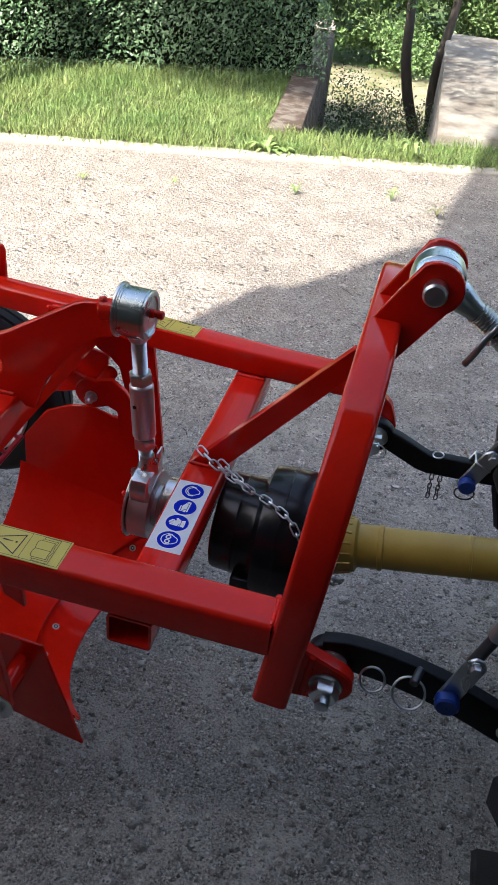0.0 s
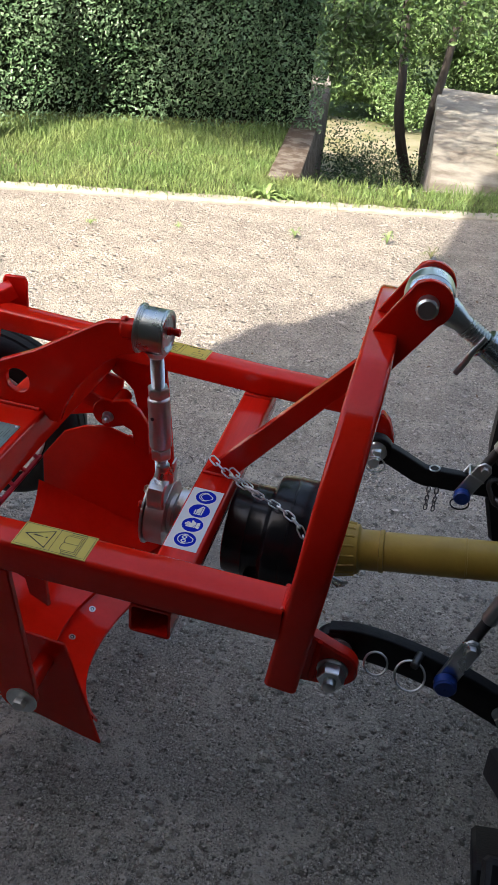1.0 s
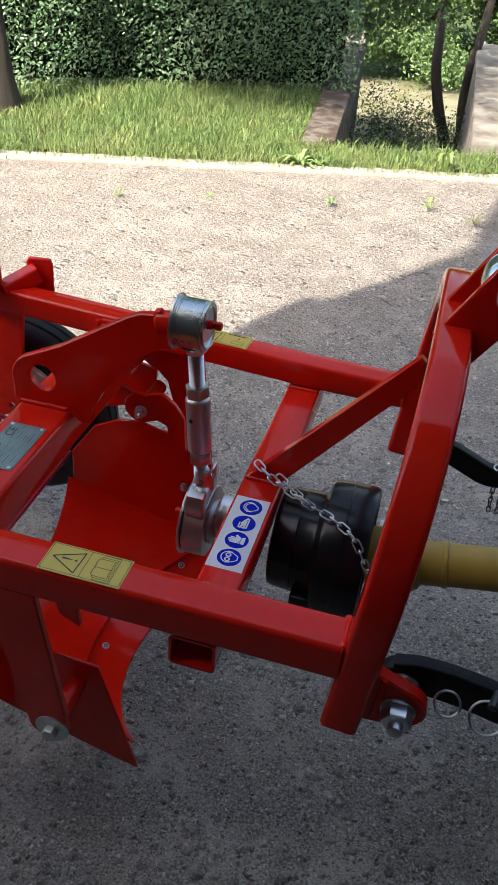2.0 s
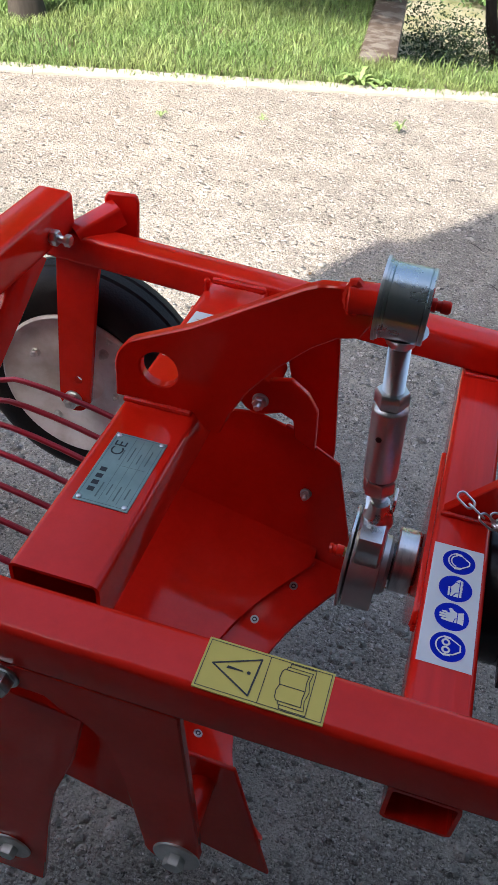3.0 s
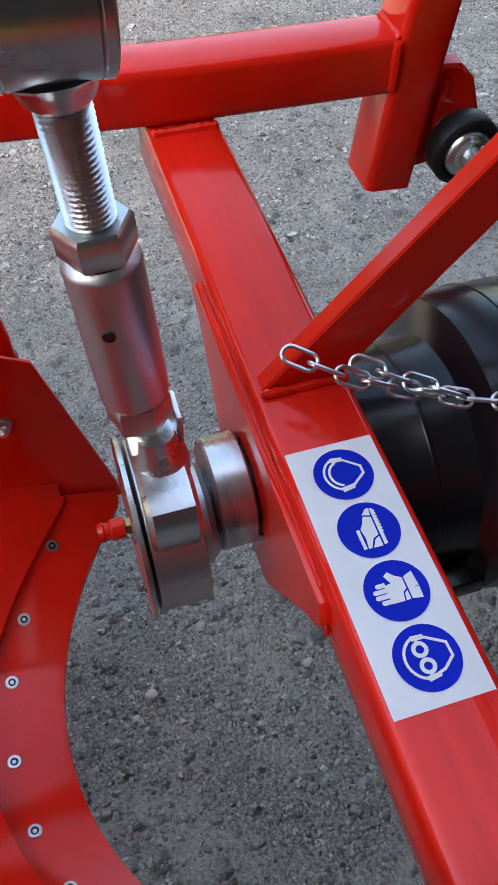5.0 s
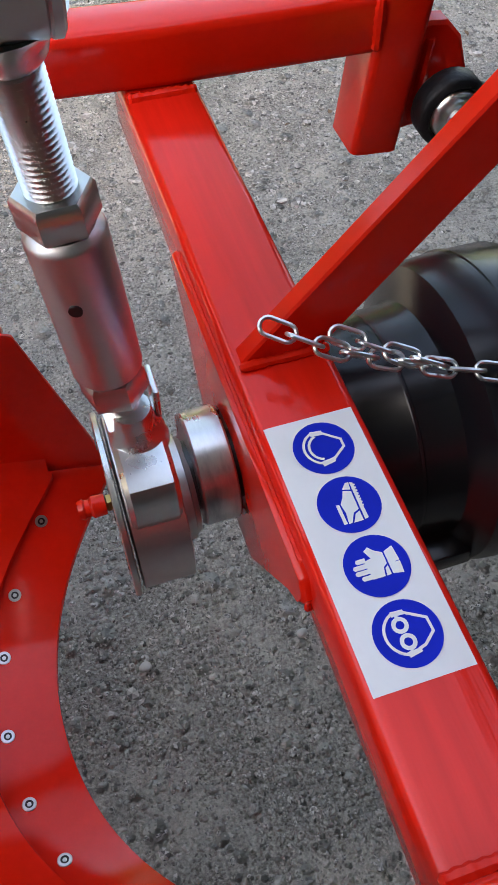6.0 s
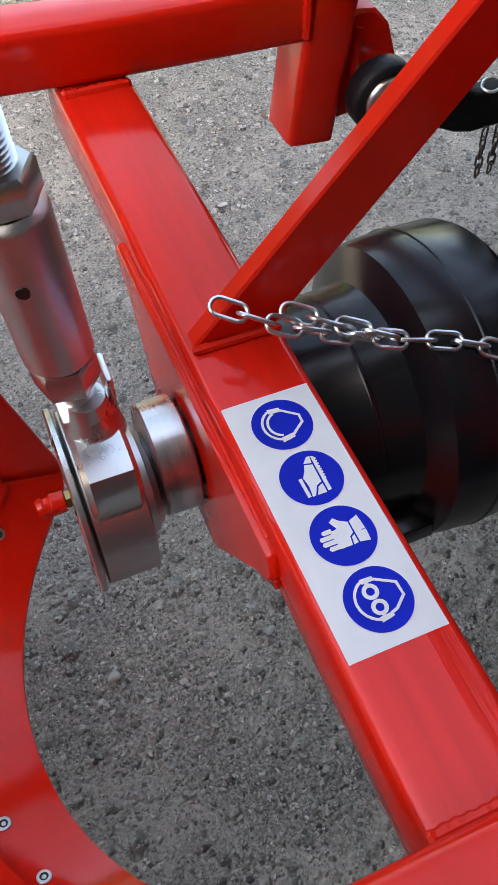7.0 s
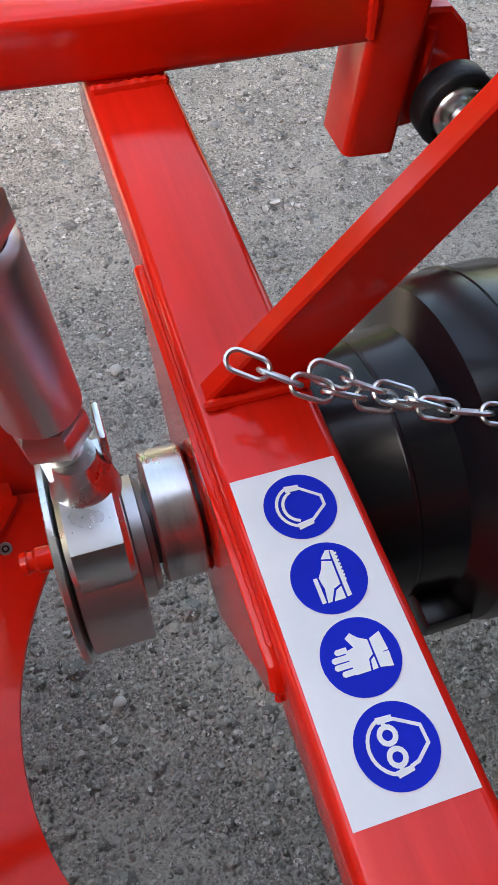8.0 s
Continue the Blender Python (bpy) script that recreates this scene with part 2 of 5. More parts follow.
def gravel_material():
    """Trodden limestone yard: a brown-grey bed, stones of several sizes set in it, pale dusty patches."""
    m = bpy.data.materials.new("gravel")
    m.use_nodes = True
    tree, ln = m.node_tree, m.node_tree.links.new
    b = tree.nodes["Principled BSDF"]
    b.inputs["Roughness"].default_value = 0.9
    co = tree.nodes.new("ShaderNodeTexCoord")

    def noise(scale, detail=5.0, rough=0.6):
        n = node(tree, "ShaderNodeTexNoise", Scale=scale, Detail=detail, Roughness=rough)
        ln(co.outputs["Object"], n.inputs["Vector"])
        return n.outputs[0]

    def ranged(value, a, c, lo=0.0, hi=1.0):
        n = tree.nodes.new("ShaderNodeMapRange")
        for k, v in enumerate((a, c, lo, hi)):
            n.inputs[k + 1].default_value = v
        ln(value, n.inputs[0])
        return n.outputs[0]

    def mixed(fac, c0, c1, blend="MIX"):
        n = tree.nodes.new("ShaderNodeMix")
        n.data_type, n.blend_type = "RGBA", blend
        for s, c in ((0, fac), (6, c0), (7, c1)):
            if isinstance(c, (tuple, float)):
                n.inputs[s].default_value = (*c, 1) if isinstance(c, tuple) else c
            else:
                ln(c, n.inputs[s])
        return n.outputs[2]

    def maths(op, a, c):
        n = tree.nodes.new("ShaderNodeMath")
        n.operation = op
        for s, v in ((0, a), (1, c)):
            if isinstance(v, float):
                n.inputs[s].default_value = v
            else:
                ln(v, n.inputs[s])
        return n.outputs[0]

    bed = mixed(ranged(noise(190.0, 3.0, 0.7), 0.35, 0.65), BED_DARK, BED_PALE)
    bed = mixed(maths("MULTIPLY", ranged(noise(6.0, 6.0, 0.62), 0.47, 0.66), 0.75), bed, DUST)
    warp = tree.nodes.new("ShaderNodeVectorMath")
    warp.operation = "ADD"
    wn_ = node(tree, "ShaderNodeTexNoise", Scale=70.0, Detail=2.0)
    sc = tree.nodes.new("ShaderNodeVectorMath")
    sc.operation = "SCALE"
    sc.inputs["Scale"].default_value = 0.012
    ln(co.outputs["Object"], wn_.inputs["Vector"]), ln(wn_.outputs["Color"], sc.inputs[0])
    ln(co.outputs["Object"], warp.inputs[0]), ln(sc.outputs[0], warp.inputs[1])
    patch = ranged(noise(5.5, 5.0, 0.62), 0.62, 0.42, 0.50, 1.0)
    height = None
    for scale, share, pale, deep in ((27.0, 0.15, (0.50, 0.46, 0.405), (0.14, 0.131, 0.112)), (48.0, 0.34, (0.52, 0.48, 0.42), (0.10, 0.094, 0.080)), (100.0, 0.55, (0.62, 0.575, 0.51), (0.050, 0.046, 0.040)), (230.0, 0.55, (0.60, 0.54, 0.47), (0.05, 0.045, 0.038))):
        v = node(tree, "ShaderNodeTexVoronoi", Scale=scale)
        ln(warp.outputs[0], v.inputs["Vector"])
        sep = tree.nodes.new("ShaderNodeSeparateColor")
        ln(v.outputs["Color"], sep.inputs[0])
        chosen = ranged(sep.outputs[1], 1 - share, 1 - share + 0.02)
        inside = ranged(v.outputs["Distance"], 0.52, 0.36)
        mask = maths("MULTIPLY", chosen, inside)
        stone = mixed(sep.outputs[0], deep, pale)
        bed = mixed(maths("MULTIPLY", mask, patch if scale > 90 else 0.8), bed, stone)
        h = maths("MULTIPLY", maths("MULTIPLY", mask, ranged(v.outputs["Distance"], 0.55, 0.0)), 60.0 / scale)
        height = h if height is None else maths("MAXIMUM", height, h)
    # dark spots paint the shade of gaps between stones; the relief ignores them
    pit_shade = maths("MULTIPLY", ranged(noise(34.0, 4.0, 0.7), 0.595, 0.69), 0.58)
    bed = mixed(pit_shade, bed, (0.070, 0.062, 0.052))
    bed = mixed(0.9, bed, mixed(ranged(noise(1.3, 5.0), 0.36, 0.64), (0.89, 0.88, 0.87), (1.10, 1.08, 1.05)), "MULTIPLY")
    ln(bed, b.inputs["Base Color"])
    rough = maths("MULTIPLY", noise(260.0, 3.0, 0.7), 0.35)
    bp = node(tree, "ShaderNodeBump", Strength=1.0, Distance=0.015)
    ln(maths("ADD", height, rough), bp.inputs["Height"]), ln(bp.outputs[0], b.inputs["Normal"])
    return m


BED_DARK, BED_PALE, DUST = (0.115, 0.103, 0.083), (0.43, 0.398, 0.350), (0.49, 0.448, 0.385)
GRAVEL = gravel_material()
SOIL = material("lawn_soil", (0.10, 0.09, 0.045), 0.95, other=(0.07, 0.10, 0.03), scale=6, fine=0.3, bump=0.6, bump_scale=60)
CONCRETE = material("pale_concrete", (0.40, 0.378, 0.318), 0.9, other=(0.30, 0.28, 0.23), scale=7, fine=0.18, bump=0.5, bump_scale=90)
OLD_STONE = material("lichen_stone", (0.070, 0.050, 0.036), 0.92, other=(0.155, 0.138, 0.117), scale=9, mix=(0.45, 0.6), fine=0.3, bump=0.8, bump_scale=50)
GREY_STONE = material("grey_stone", (0.24, 0.225, 0.20), 0.92, other=(0.13, 0.12, 0.105), scale=5, fine=0.25, bump=0.8, bump_scale=40, stretch=(1, 1, 0.25))
SLAB = material("dusty_slab", (0.268, 0.258, 0.222), 0.92, other=(0.12, 0.10, 0.082), scale=3.2, fine=0.25, bump=0.4)
SAND = material("pale_bank", (0.259, 0.248, 0.173), 0.95, other=(0.158, 0.173, 0.072), scale=2.5, fine=0.2)
MEADOW = material("meadow", (0.10, 0.17, 0.035), 0.95, other=(0.16, 0.22, 0.05), scale=0.8, fine=0.3, fine_scale=20)
BARK = material("bark", (0.055, 0.046, 0.037), 0.9, other=(0.032, 0.027, 0.022), scale=9, fine=0.3, bump=1.0, bump_scale=35, stretch=(1, 1, 0.3))
LEAF_DARK = material("hedge_leaf", (0.090, 0.180, 0.082), 0.34, other=(0.145, 0.245, 0.135), scale=3, fine=0.15, each=0.45)
# dark leaf for the channel shrubs: the channel's shade is in the colour
LEAF_SHADE = material("shaded_shrub_leaf", (0.028, 0.070, 0.022), 0.45, other=(0.045, 0.10, 0.036), scale=3, fine=0.15, each=0.45)
LEAF_LIGHT = material("tree_leaf", (0.118, 0.205, 0.066), 0.5, other=(0.070, 0.145, 0.042), scale=1.4, fine=0.15, each=0.55)
# tree leaf made darker: shade inside the woods is put into this colour
LEAF_WOODS_SHADED = material("shaded_woods_leaf", (0.060, 0.112, 0.036), 0.55, other=(0.035, 0.075, 0.024), scale=1.1, fine=0.15, each=0.55)
LEAF_PALE = material("pale_leaf", (0.165, 0.265, 0.075), 0.5, other=(0.12, 0.20, 0.055), scale=2.5, fine=0.15, each=0.45)
GRASS = material("grass_blade", (0.125, 0.215, 0.062), 0.55, other=(0.20, 0.265, 0.090), scale=2.2, fine=0.15, each=0.35)
# kept dark so that the unseen walls bounce little light
PLASTER = material("house_plaster", (0.085, 0.070, 0.058), 0.9, other=(0.06, 0.05, 0.042), scale=2, fine=0.1, bump=0.4)
HEDGE_SHADE = material("hedge_inner_shade", (0.02, 0.03, 0.012), 0.9, fine=0.3)

# the kerb's line: a point and its direction, with the lawn on its far side
KERB = Vector((-1.976, 3.60, 0))
KD = Vector((1.0, 0.335, 0)).normalized()
KN = Vector((-KD.y, KD.x, 0))


def from_kerb(along, out, z=0.0):
    p = KERB + KD * along + KN * out
    return Vector((p.x, p.y, z))


def sheet(name, quads, mat, label, category):
    bm = bmesh.new()
    for q in quads:
        bm.faces.new([bm.verts.new(p) for p in q])
    bmesh.ops.remove_doubles(bm, verts=bm.verts, dist=0.0005)
    bmesh.ops.recalc_face_normals(bm, faces=bm.faces)
    if sum(f.normal.z for f in bm.faces) < 0:
        bmesh.ops.reverse_faces(bm, faces=bm.faces)
    return tagged(part(name, bm, mat, smooth=False), label, category, kind="structure")


# the yard ends at a bank; between two abutments a channel runs down to the lower meadow
CH = [Vector((-0.647, 4.60, 0)), Vector((0.235, 4.92, 0)), Vector((0.06, 9.2, 0)), Vector((-1.18, 9.2, 0))]
FAR, DEEP = 400.0, -1.1


def low(p):
    return Vector((p.x, p.y, DEEP))


def ground_sheet():
    bm = bmesh.new()
    w0, w1 = Vector((-FAR, -FAR, 0)), Vector((-FAR, 9.2, 0))
    e0, e1 = Vector((FAR, -FAR, 0)), Vector((FAR, 9.2, 0))
    yard = [(w0, CH[0], CH[3], w1), (w0, e0, CH[1], CH[0]), (e0, e1, CH[2], CH[1])]
    green = [tuple(low(p) for p in CH), (low(w1), low(CH[3]), Vector((-20, 40, DEEP)), Vector((-FAR, FAR, 6))), (low(CH[3]), low(CH[2]), Vector((20, 40, DEEP)), Vector((-20, 40, DEEP))),
             (low(CH[2]), low(e1), Vector((FAR, FAR, 6)), Vector((20, 40, DEEP))), (Vector((-20, 40, DEEP)), Vector((20, 40, DEEP)), Vector((FAR, FAR, 6)), Vector((-FAR, FAR, 6))),
             (w1, CH[3], low(CH[3]), low(w1)), (CH[2], e1, low(e1), low(CH[2])), (CH[0], CH[1], low(CH[1]), low(CH[0])), (CH[1], CH[2], low(CH[2]), low(CH[1])), (CH[3], CH[0], low(CH[0]), low(CH[3]))]
    for group, idx in ((yard, 0), (green, 1)):
        for q in group:
            f = bm.faces.new([bm.verts.new(p) for p in q])
            f.material_index = idx if idx == 0 or q is green[0] else 2
    bmesh.ops.remove_doubles(bm, verts=bm.verts, dist=0.0005)
    bmesh.ops.recalc_face_normals(bm, faces=bm.faces)
    ob = part("ground", bm, GRAVEL, smooth=False)
    ob.data.materials.append(SAND)
    ob.data.materials.append(MEADOW)
    return tagged(ob, "pale crushed limestone gravel yard, part in sun and part in shade", "ground", kind="structure")


ground = ground_sheet()
# lawn soil, 4 mm over the yard
L0, L1 = -2.2, 1.42
lawn = sheet("lawn_soil", [(from_kerb(-9, 0.11, 0.02), from_kerb(1.2, 0.11, 0.02), from_kerb(2.1, 3.0, 0.03), from_kerb(-9, 3.9, 0.03)),
                           (from_kerb(1.2, 0.11, 0.02), from_kerb(4.6, 0.11, 0.02), from_kerb(4.6, 0.42, 0.02), from_kerb(1.2, 0.46, 0.02))],
             SOIL, "thin lawn with long grass beyond the kerb", "lawn")
# kerb stones, laid end to end
kerb = tagged(new("kerb"), "low pale concrete kerb between gravel and lawn", "kerb", kind="structure")
rk = random.Random(12)
s = -6.5
while s < 4.6:
    ln_ = rk.uniform(0.9, 1.15)
    bm = bmesh.new()
    loops = []
    for k in range(33):
        x = s + 0.002 + (ln_ - 0.004) * k / 32
        w0, w1, h = -0.056 + rk.uniform(-0.005, 0.005) + 0.007 * math.sin(5 * x) + 0.005 * math.sin(17 * x), 0.052 + rk.uniform(-0.006, 0.006) + 0.007 * math.sin(7 * x + 1) + 0.006 * math.sin(23 * x), 0.022 + rk.uniform(-0.003, 0.003)
        loops.append([Vector((x, w0 - 0.004, -0.04)), Vector((x, w0, h * 0.5)), Vector((x, w0 + 0.014, h)), Vector((x, w1 - 0.014, h + rk.uniform(-0.002, 0.002))), Vector((x, w1, h * 0.5)), Vector((x, w1 + 0.004, -0.04))])
    rings(bm, loops)
    bmesh.ops.recalc_face_normals(bm, faces=bm.faces)
    bm.transform(Matrix.Translation(KERB) @ Matrix.Rotation(math.atan2(KD.y, KD.x), 4, "Z"))
    part("kerb_stone", bm, CONCRETE, kerb)
    s += ln_

sheet("bank", [(Vector((-2.4, 9.22, DEEP + 0.012)), Vector((1.5, 9.22, DEEP + 0.012)), Vector((2.0, 12.6, DEEP + 0.012)), Vector((-3.2, 12.6, DEEP + 0.012)))], SAND, "pale dry bank beyond the channel", "bank")
# abutments
def wall_block(name, poly, z0, z1, mat, label):
    bm = bmesh.new()
    rings(bm, [[Vector((p[0], p[1], z)) for p in poly] for z in (z0, z1)])
    bmesh.ops.recalc_face_normals(bm, faces=bm.faces)
    bevel(bm, 0.02, 2)
    return tagged(part(name, bm, mat), label, "wall", kind="structure")


wall_block("wall_abutment_west", [(-0.85, 4.40), (-0.640, 4.52), (-1.035, 8.15), (-1.27, 8.15)], DEEP - 0.05, 0.07, OLD_STONE, "low old masonry abutment wall with a lichen-covered top")
wall_block("wall_abutment_east", [(0.222, 5.0), (0.31, 5.03), (0.17, 9.2), (0.045, 9.2)], DEEP - 0.05, -0.02, GREY_STONE, "weathered grey stone abutment of the slab")
tagged(wall_block("slab", [(0.214, 4.95), (1.6, 5.42), (1.9, 9.15), (0.040, 9.15)], -0.05, 0.055, SLAB, "dusty pale slab path beside the channel"), category="path")
wall_block("channel_end_wall", [(-0.64, 4.52), (0.24, 4.84), (0.23, 4.92), (-0.65, 4.6)], DEEP - 0.05, 0.004, GREY_STONE, "stone retaining wall at the channel's end")
# the unseen house behind the camera, which shades the machine
def house():
    h = thing("house", (3, -6, 0), "tall plastered house that shades the yard", "house")
    # its west corner and added hood are shaped to throw the shadow's edge
    gable = [(-9, 0), (-1.20, 0), (-1.20, 4.02), (-1.35, 4.14), (-1.45, 4.37), (-1.79, 5.67), (-1.31, 5.87), (-0.94, 6.11), (-0.20, 6.39), (-0.20, 6.8), (-5.0, 10.0), (-9, 7.4)]
    part("wall", plate(gable, (3.55, 0, 0), (0, 1, 0), (0, 0, 1), 11.02, 0.02), PLASTER, h, "plain plastered wall with a hood added to shape the shadow's edge")
    part("roof", plate([(-0.15, 6.80), (-0.11, 6.92), (-5.0, 10.16), (-9.3, 7.35), (-9.2, 7.25), (-5.0, 10.01)], (3.55, 0, 0), (0, 1, 0), (0, 0, 1), 10.98, 0.0), OLD_STONE, h)
    # dark panel added on the unseen wall to darken reflections
    part("dark_panel", rbox(-1.2, 2.4, -1.20, -1.15, 0, 3.0, 0.01), BARK, h)
    return h


house()


def west_light_block():
    """An unseen low wing, added west of the house to block light."""
    w = thing("west_light_block", (-8, -3, 0), "low unseen block added beside the house to cut light", "outbuilding")
    part("wall", plate([(-4.2, 0), (-1.22, 0), (-1.22, 2.25), (-4.2, 3.3)], (-7.98, 0, 0), (0, 1, 0), (0, 0, 1), 12.0, 0.01), PLASTER, w)
    part("roof", plate([(-4.3, 3.33), (-1.16, 2.24), (-1.14, 2.33), (-4.3, 3.43)], (-7.98, 0, 0), (0, 1, 0), (0, 0, 1), 12.02, 0.0), OLD_STONE, w)
    return w


west_light_block()


# ---- foliage ----
def leaves(name, centres, size, mat, label, category, seed, lay=None):
    """Many small folded leaves, each of two facets, round the given points."""
    rng = np.random.default_rng(seed)
    n = len(centres)
    d = rng.normal(size=(n, 3))
    if lay is not None:
        d += np.array(lay) * 1.2
    d /= np.linalg.norm(d, axis=1)[:, None]
    a = np.cross(d, rng.normal(size=(n, 3)))
    a /= np.linalg.norm(a, axis=1)[:, None]
    b = np.cross(d, a)
    s = size * rng.uniform(0.6, 1.3, n)[:, None]
    tip0, tip1 = centres - a * s, centres + a * s
    w0, w1 = centres - b * s * 0.5 + d * s * 0.15, centres + b * s * 0.5 + d * s * 0.15
    v = np.stack([tip0, w0, tip1, tip0, tip1, w1], axis=1).reshape(-1, 3)
    return rows_mesh(name, v, 3, mat, label, category)


def hedge_line(al):
    """How far beyond the kerb the hedge's foot stands."""
    return 1.74 + 0.15 * (np.maximum(al, -2.2) - 1.38)


def hedge():
    rng = np.random.default_rng(4)
    n = 160000
    al, up = rng.uniform(-6.5, 1.9, n), rng.uniform(0, 1, n) ** 0.8 * 2.5
    base = hedge_line(al) - 0.06
    lump = 0.22 * np.sin(al * 2.3 + 1.5 * up) + 0.15 * np.sin(al * 5.1 - 3 * up + 1) + 0.12 * np.sin(7 * up + al)
    out = base + 0.30 * lump + 0.10 + np.abs(rng.normal(0, 0.10, n)) + 0.13 * up
    kd, kn_ = np.array(KD), np.array(KN)
    c = np.array(KERB)[None] + al[:, None] * kd + out[:, None] * kn_
    c[:, 2] = up + 0.03
    leaves("hedge_leaves", c, 0.0175, LEAF_DARK, "dense dark green hedge of small glossy leaves", "hedge", 5, lay=np.array(SUN_FROM) * 1.5)
    # dark sheet behind the leaves paints the shade inside the hedge
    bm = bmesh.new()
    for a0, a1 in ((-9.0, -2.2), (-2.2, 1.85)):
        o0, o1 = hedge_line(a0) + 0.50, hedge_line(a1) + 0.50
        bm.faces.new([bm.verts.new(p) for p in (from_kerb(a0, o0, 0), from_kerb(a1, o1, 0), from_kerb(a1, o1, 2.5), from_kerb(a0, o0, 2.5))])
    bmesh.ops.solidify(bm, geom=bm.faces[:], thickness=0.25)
    tagged(part("hedge_core", bm, HEDGE_SHADE), "flat dark sheet behind the hedge leaves, coloured as inner shade", "hedge", kind="stuff")


hedge()


def grass():
    rng = np.random.default_rng(8)

    def blades(n, a0, a1, o0, o1, h, taper=0.0):
        al = rng.uniform(a0, a1, n)
        o1v = np.minimum(o1, hedge_line(al) + 0.25) if taper else o1
        ou = o0 + (o1v - o0) * rng.uniform(0, 1, n)
        return al, ou, h * rng.uniform(0.4, 1.3, n)
    sets = [blades(92000, -5.0, 1.64, 0.045, 2.5, 0.050, 1), blades(4200, -5.0, 4.2, -0.045, 0.12, 0.030), blades(9500, -5.0, 1.64, 1.0, 2.5, 0.095, 1), blades(7000, 1.1, 4.2, 0.05, 0.42, 0.05), blades(420, 0.9, 3.0, 0.3, 0.46, 0.09)]
    al, ou, h = (np.concatenate(q) for q in zip(*sets))
    keep = 0.5 + 0.5 * np.sin(al * 3.7) * np.sin(ou * 4.1 + al) > rng.uniform(-0.5, 0.45, len(al))
    keep &= (al < 1.22 + 0.217 * ou) | (ou < 0.46)
    al, ou, h = al[keep], ou[keep], h[keep]
    n = len(al)
    base = np.array(KERB)[None] + al[:, None] * np.array(KD) + ou[:, None] * np.array(KN)
    base[:, 2] = 0.015
    ang = rng.uniform(0, 2 * np.pi, n)
    side = np.stack([np.cos(ang), np.sin(ang), 0 * ang], 1) * rng.uniform(0.0018, 0.0038, n)[:, None]
    lean = rng.normal(0, 0.35, (n, 2))
    mid = base + np.stack([lean[:, 0] * h * 0.4, lean[:, 1] * h * 0.4, h * 0.6], 1)
    tip = base + np.stack([lean[:, 0] * h * 1.3, lean[:, 1] * h * 1.3, h], 1)
    v = np.stack([base - side, base + side, mid + side * 0.8, base - side, mid + side * 0.8, mid - side * 0.8, mid - side * 0.8, mid + side * 0.8, tip], 1).reshape(-1, 3)
    rows_mesh("grass", v, 3, GRASS, "sunlit uneven lawn grass with long blades", "grass")


grass()


def tree(at, height, r, lean, seed, crown=None, label="slender tree with rough brown bark", n=1800, limb_from=0.45, boughs=(), spread=0.8, line=()):
    rng = random.Random(seed)
    t = thing("tree", at, label, "tree")
    pts = [Vector(at) + Vector((lean[0] * k / 6 + rng.uniform(-1, 1) * r * 0.9, lean[1] * k / 6 + rng.uniform(-1, 1) * r * 0.5, height * k / 6)) for k in range(7)]
    pts[0] = Vector(at)
    pts = smooth_path([Vector(at)] + [Vector(q) for q in line] if line else pts, 3)
    bm = bmesh.new()
    loops = []
    for i, p in enumerate(pts):
        rr = r * (1.35 if i == 0 else 1.0 - 0.6 * i / len(pts))
        loops.append([p + Vector((math.cos(a), math.sin(a), 0)) * rr * (1 + 0.12 * math.sin(3 * a + i)) for a in [2 * math.pi * k / 14 for k in range(14)]])
    rings(bm, loops)
    part("trunk", bm, BARK, t)
    cs = []
    for k in range(9):
        i = min(int(len(pts) * (limb_from + (1 - limb_from) * k / 10)), len(pts) - 1)
        a = rng.uniform(0, 6.28)
        ln_ = rng.uniform(0.5, 1.1) * (crown or 1.0)
        p0 = pts[i]
        p2 = p0 + Vector((math.cos(a) * ln_, math.sin(a) * ln_, rng.uniform(0.0, 0.5)))
        path = smooth_path([p0, (p0 + p2) / 2 + Vector((0, 0, 0.1)), p2], 4)
        part("limb", wire(path, r * 0.22, 6), BARK, t)
        cs += [p0 + (p2 - p0) * f for f in (0.4, 0.7, 1.0)]
    for q in boughs[::4]:
        p0 = pts[int(len(pts) * (0.9 if line else 0.5))]
        part("limb", wire(smooth_path([p0, p0.lerp(Vector(q), 0.5) + Vector((0, 0, 0.25)), q], 5), r * 0.12, 6), BARK, t)
    if boughs:
        cs, crown = [Vector(q) for q in boughs], spread
    if crown:
        g = np.random.default_rng(seed)
        idx = g.integers(0, len(cs), n)
        c = np.array([tuple(q) for q in cs])[idx] + g.normal(0, 0.28 * crown, (n, 3)) * np.array([1, 1, 0.7])
        ob = leaves("crown", c, 0.038, LEAF_LIGHT, "sunlit light green leaves", "", seed + 1, lay=(0, 0, 0.8))
        del ob["kind"]
        ob.parent = t
        ob.matrix_parent_inverse = Matrix.Translation(-Vector(at))
    return t


# a crown added out of view over the kerb, placed to shade the hedge's east half
SHADE_BOUGHS = [Vector((*from_kerb(a, hedge_line(a), 0).xy, z)) + SUN_FROM * 3.2 for a in (1.0, 1.25, 1.5, 1.75, 2.0) for z in (0.25, 0.75, 1.25)]
tree((-2.92, 4.30, 0), 4.2, 0.09, (-0.1, 0.1), 3, crown=None, label="tree with rough bark in the lawn", boughs=SHADE_BOUGHS, n=34000)
HANGING = [Vector((x, 7.4, z)) for x, z in ((-1.07, 0.73), (-0.90, 0.50), (-0.74, 0.81), (-0.49, 0.88), (-0.36, 0.62), (-0.14, 0.94), (0.09, 0.86), (0.31, 0.97), (-0.96, 0.34), (-0.65, 0.63), (-0.8, 1.3), (-0.2, 1.4), (0.3, 1.5))]
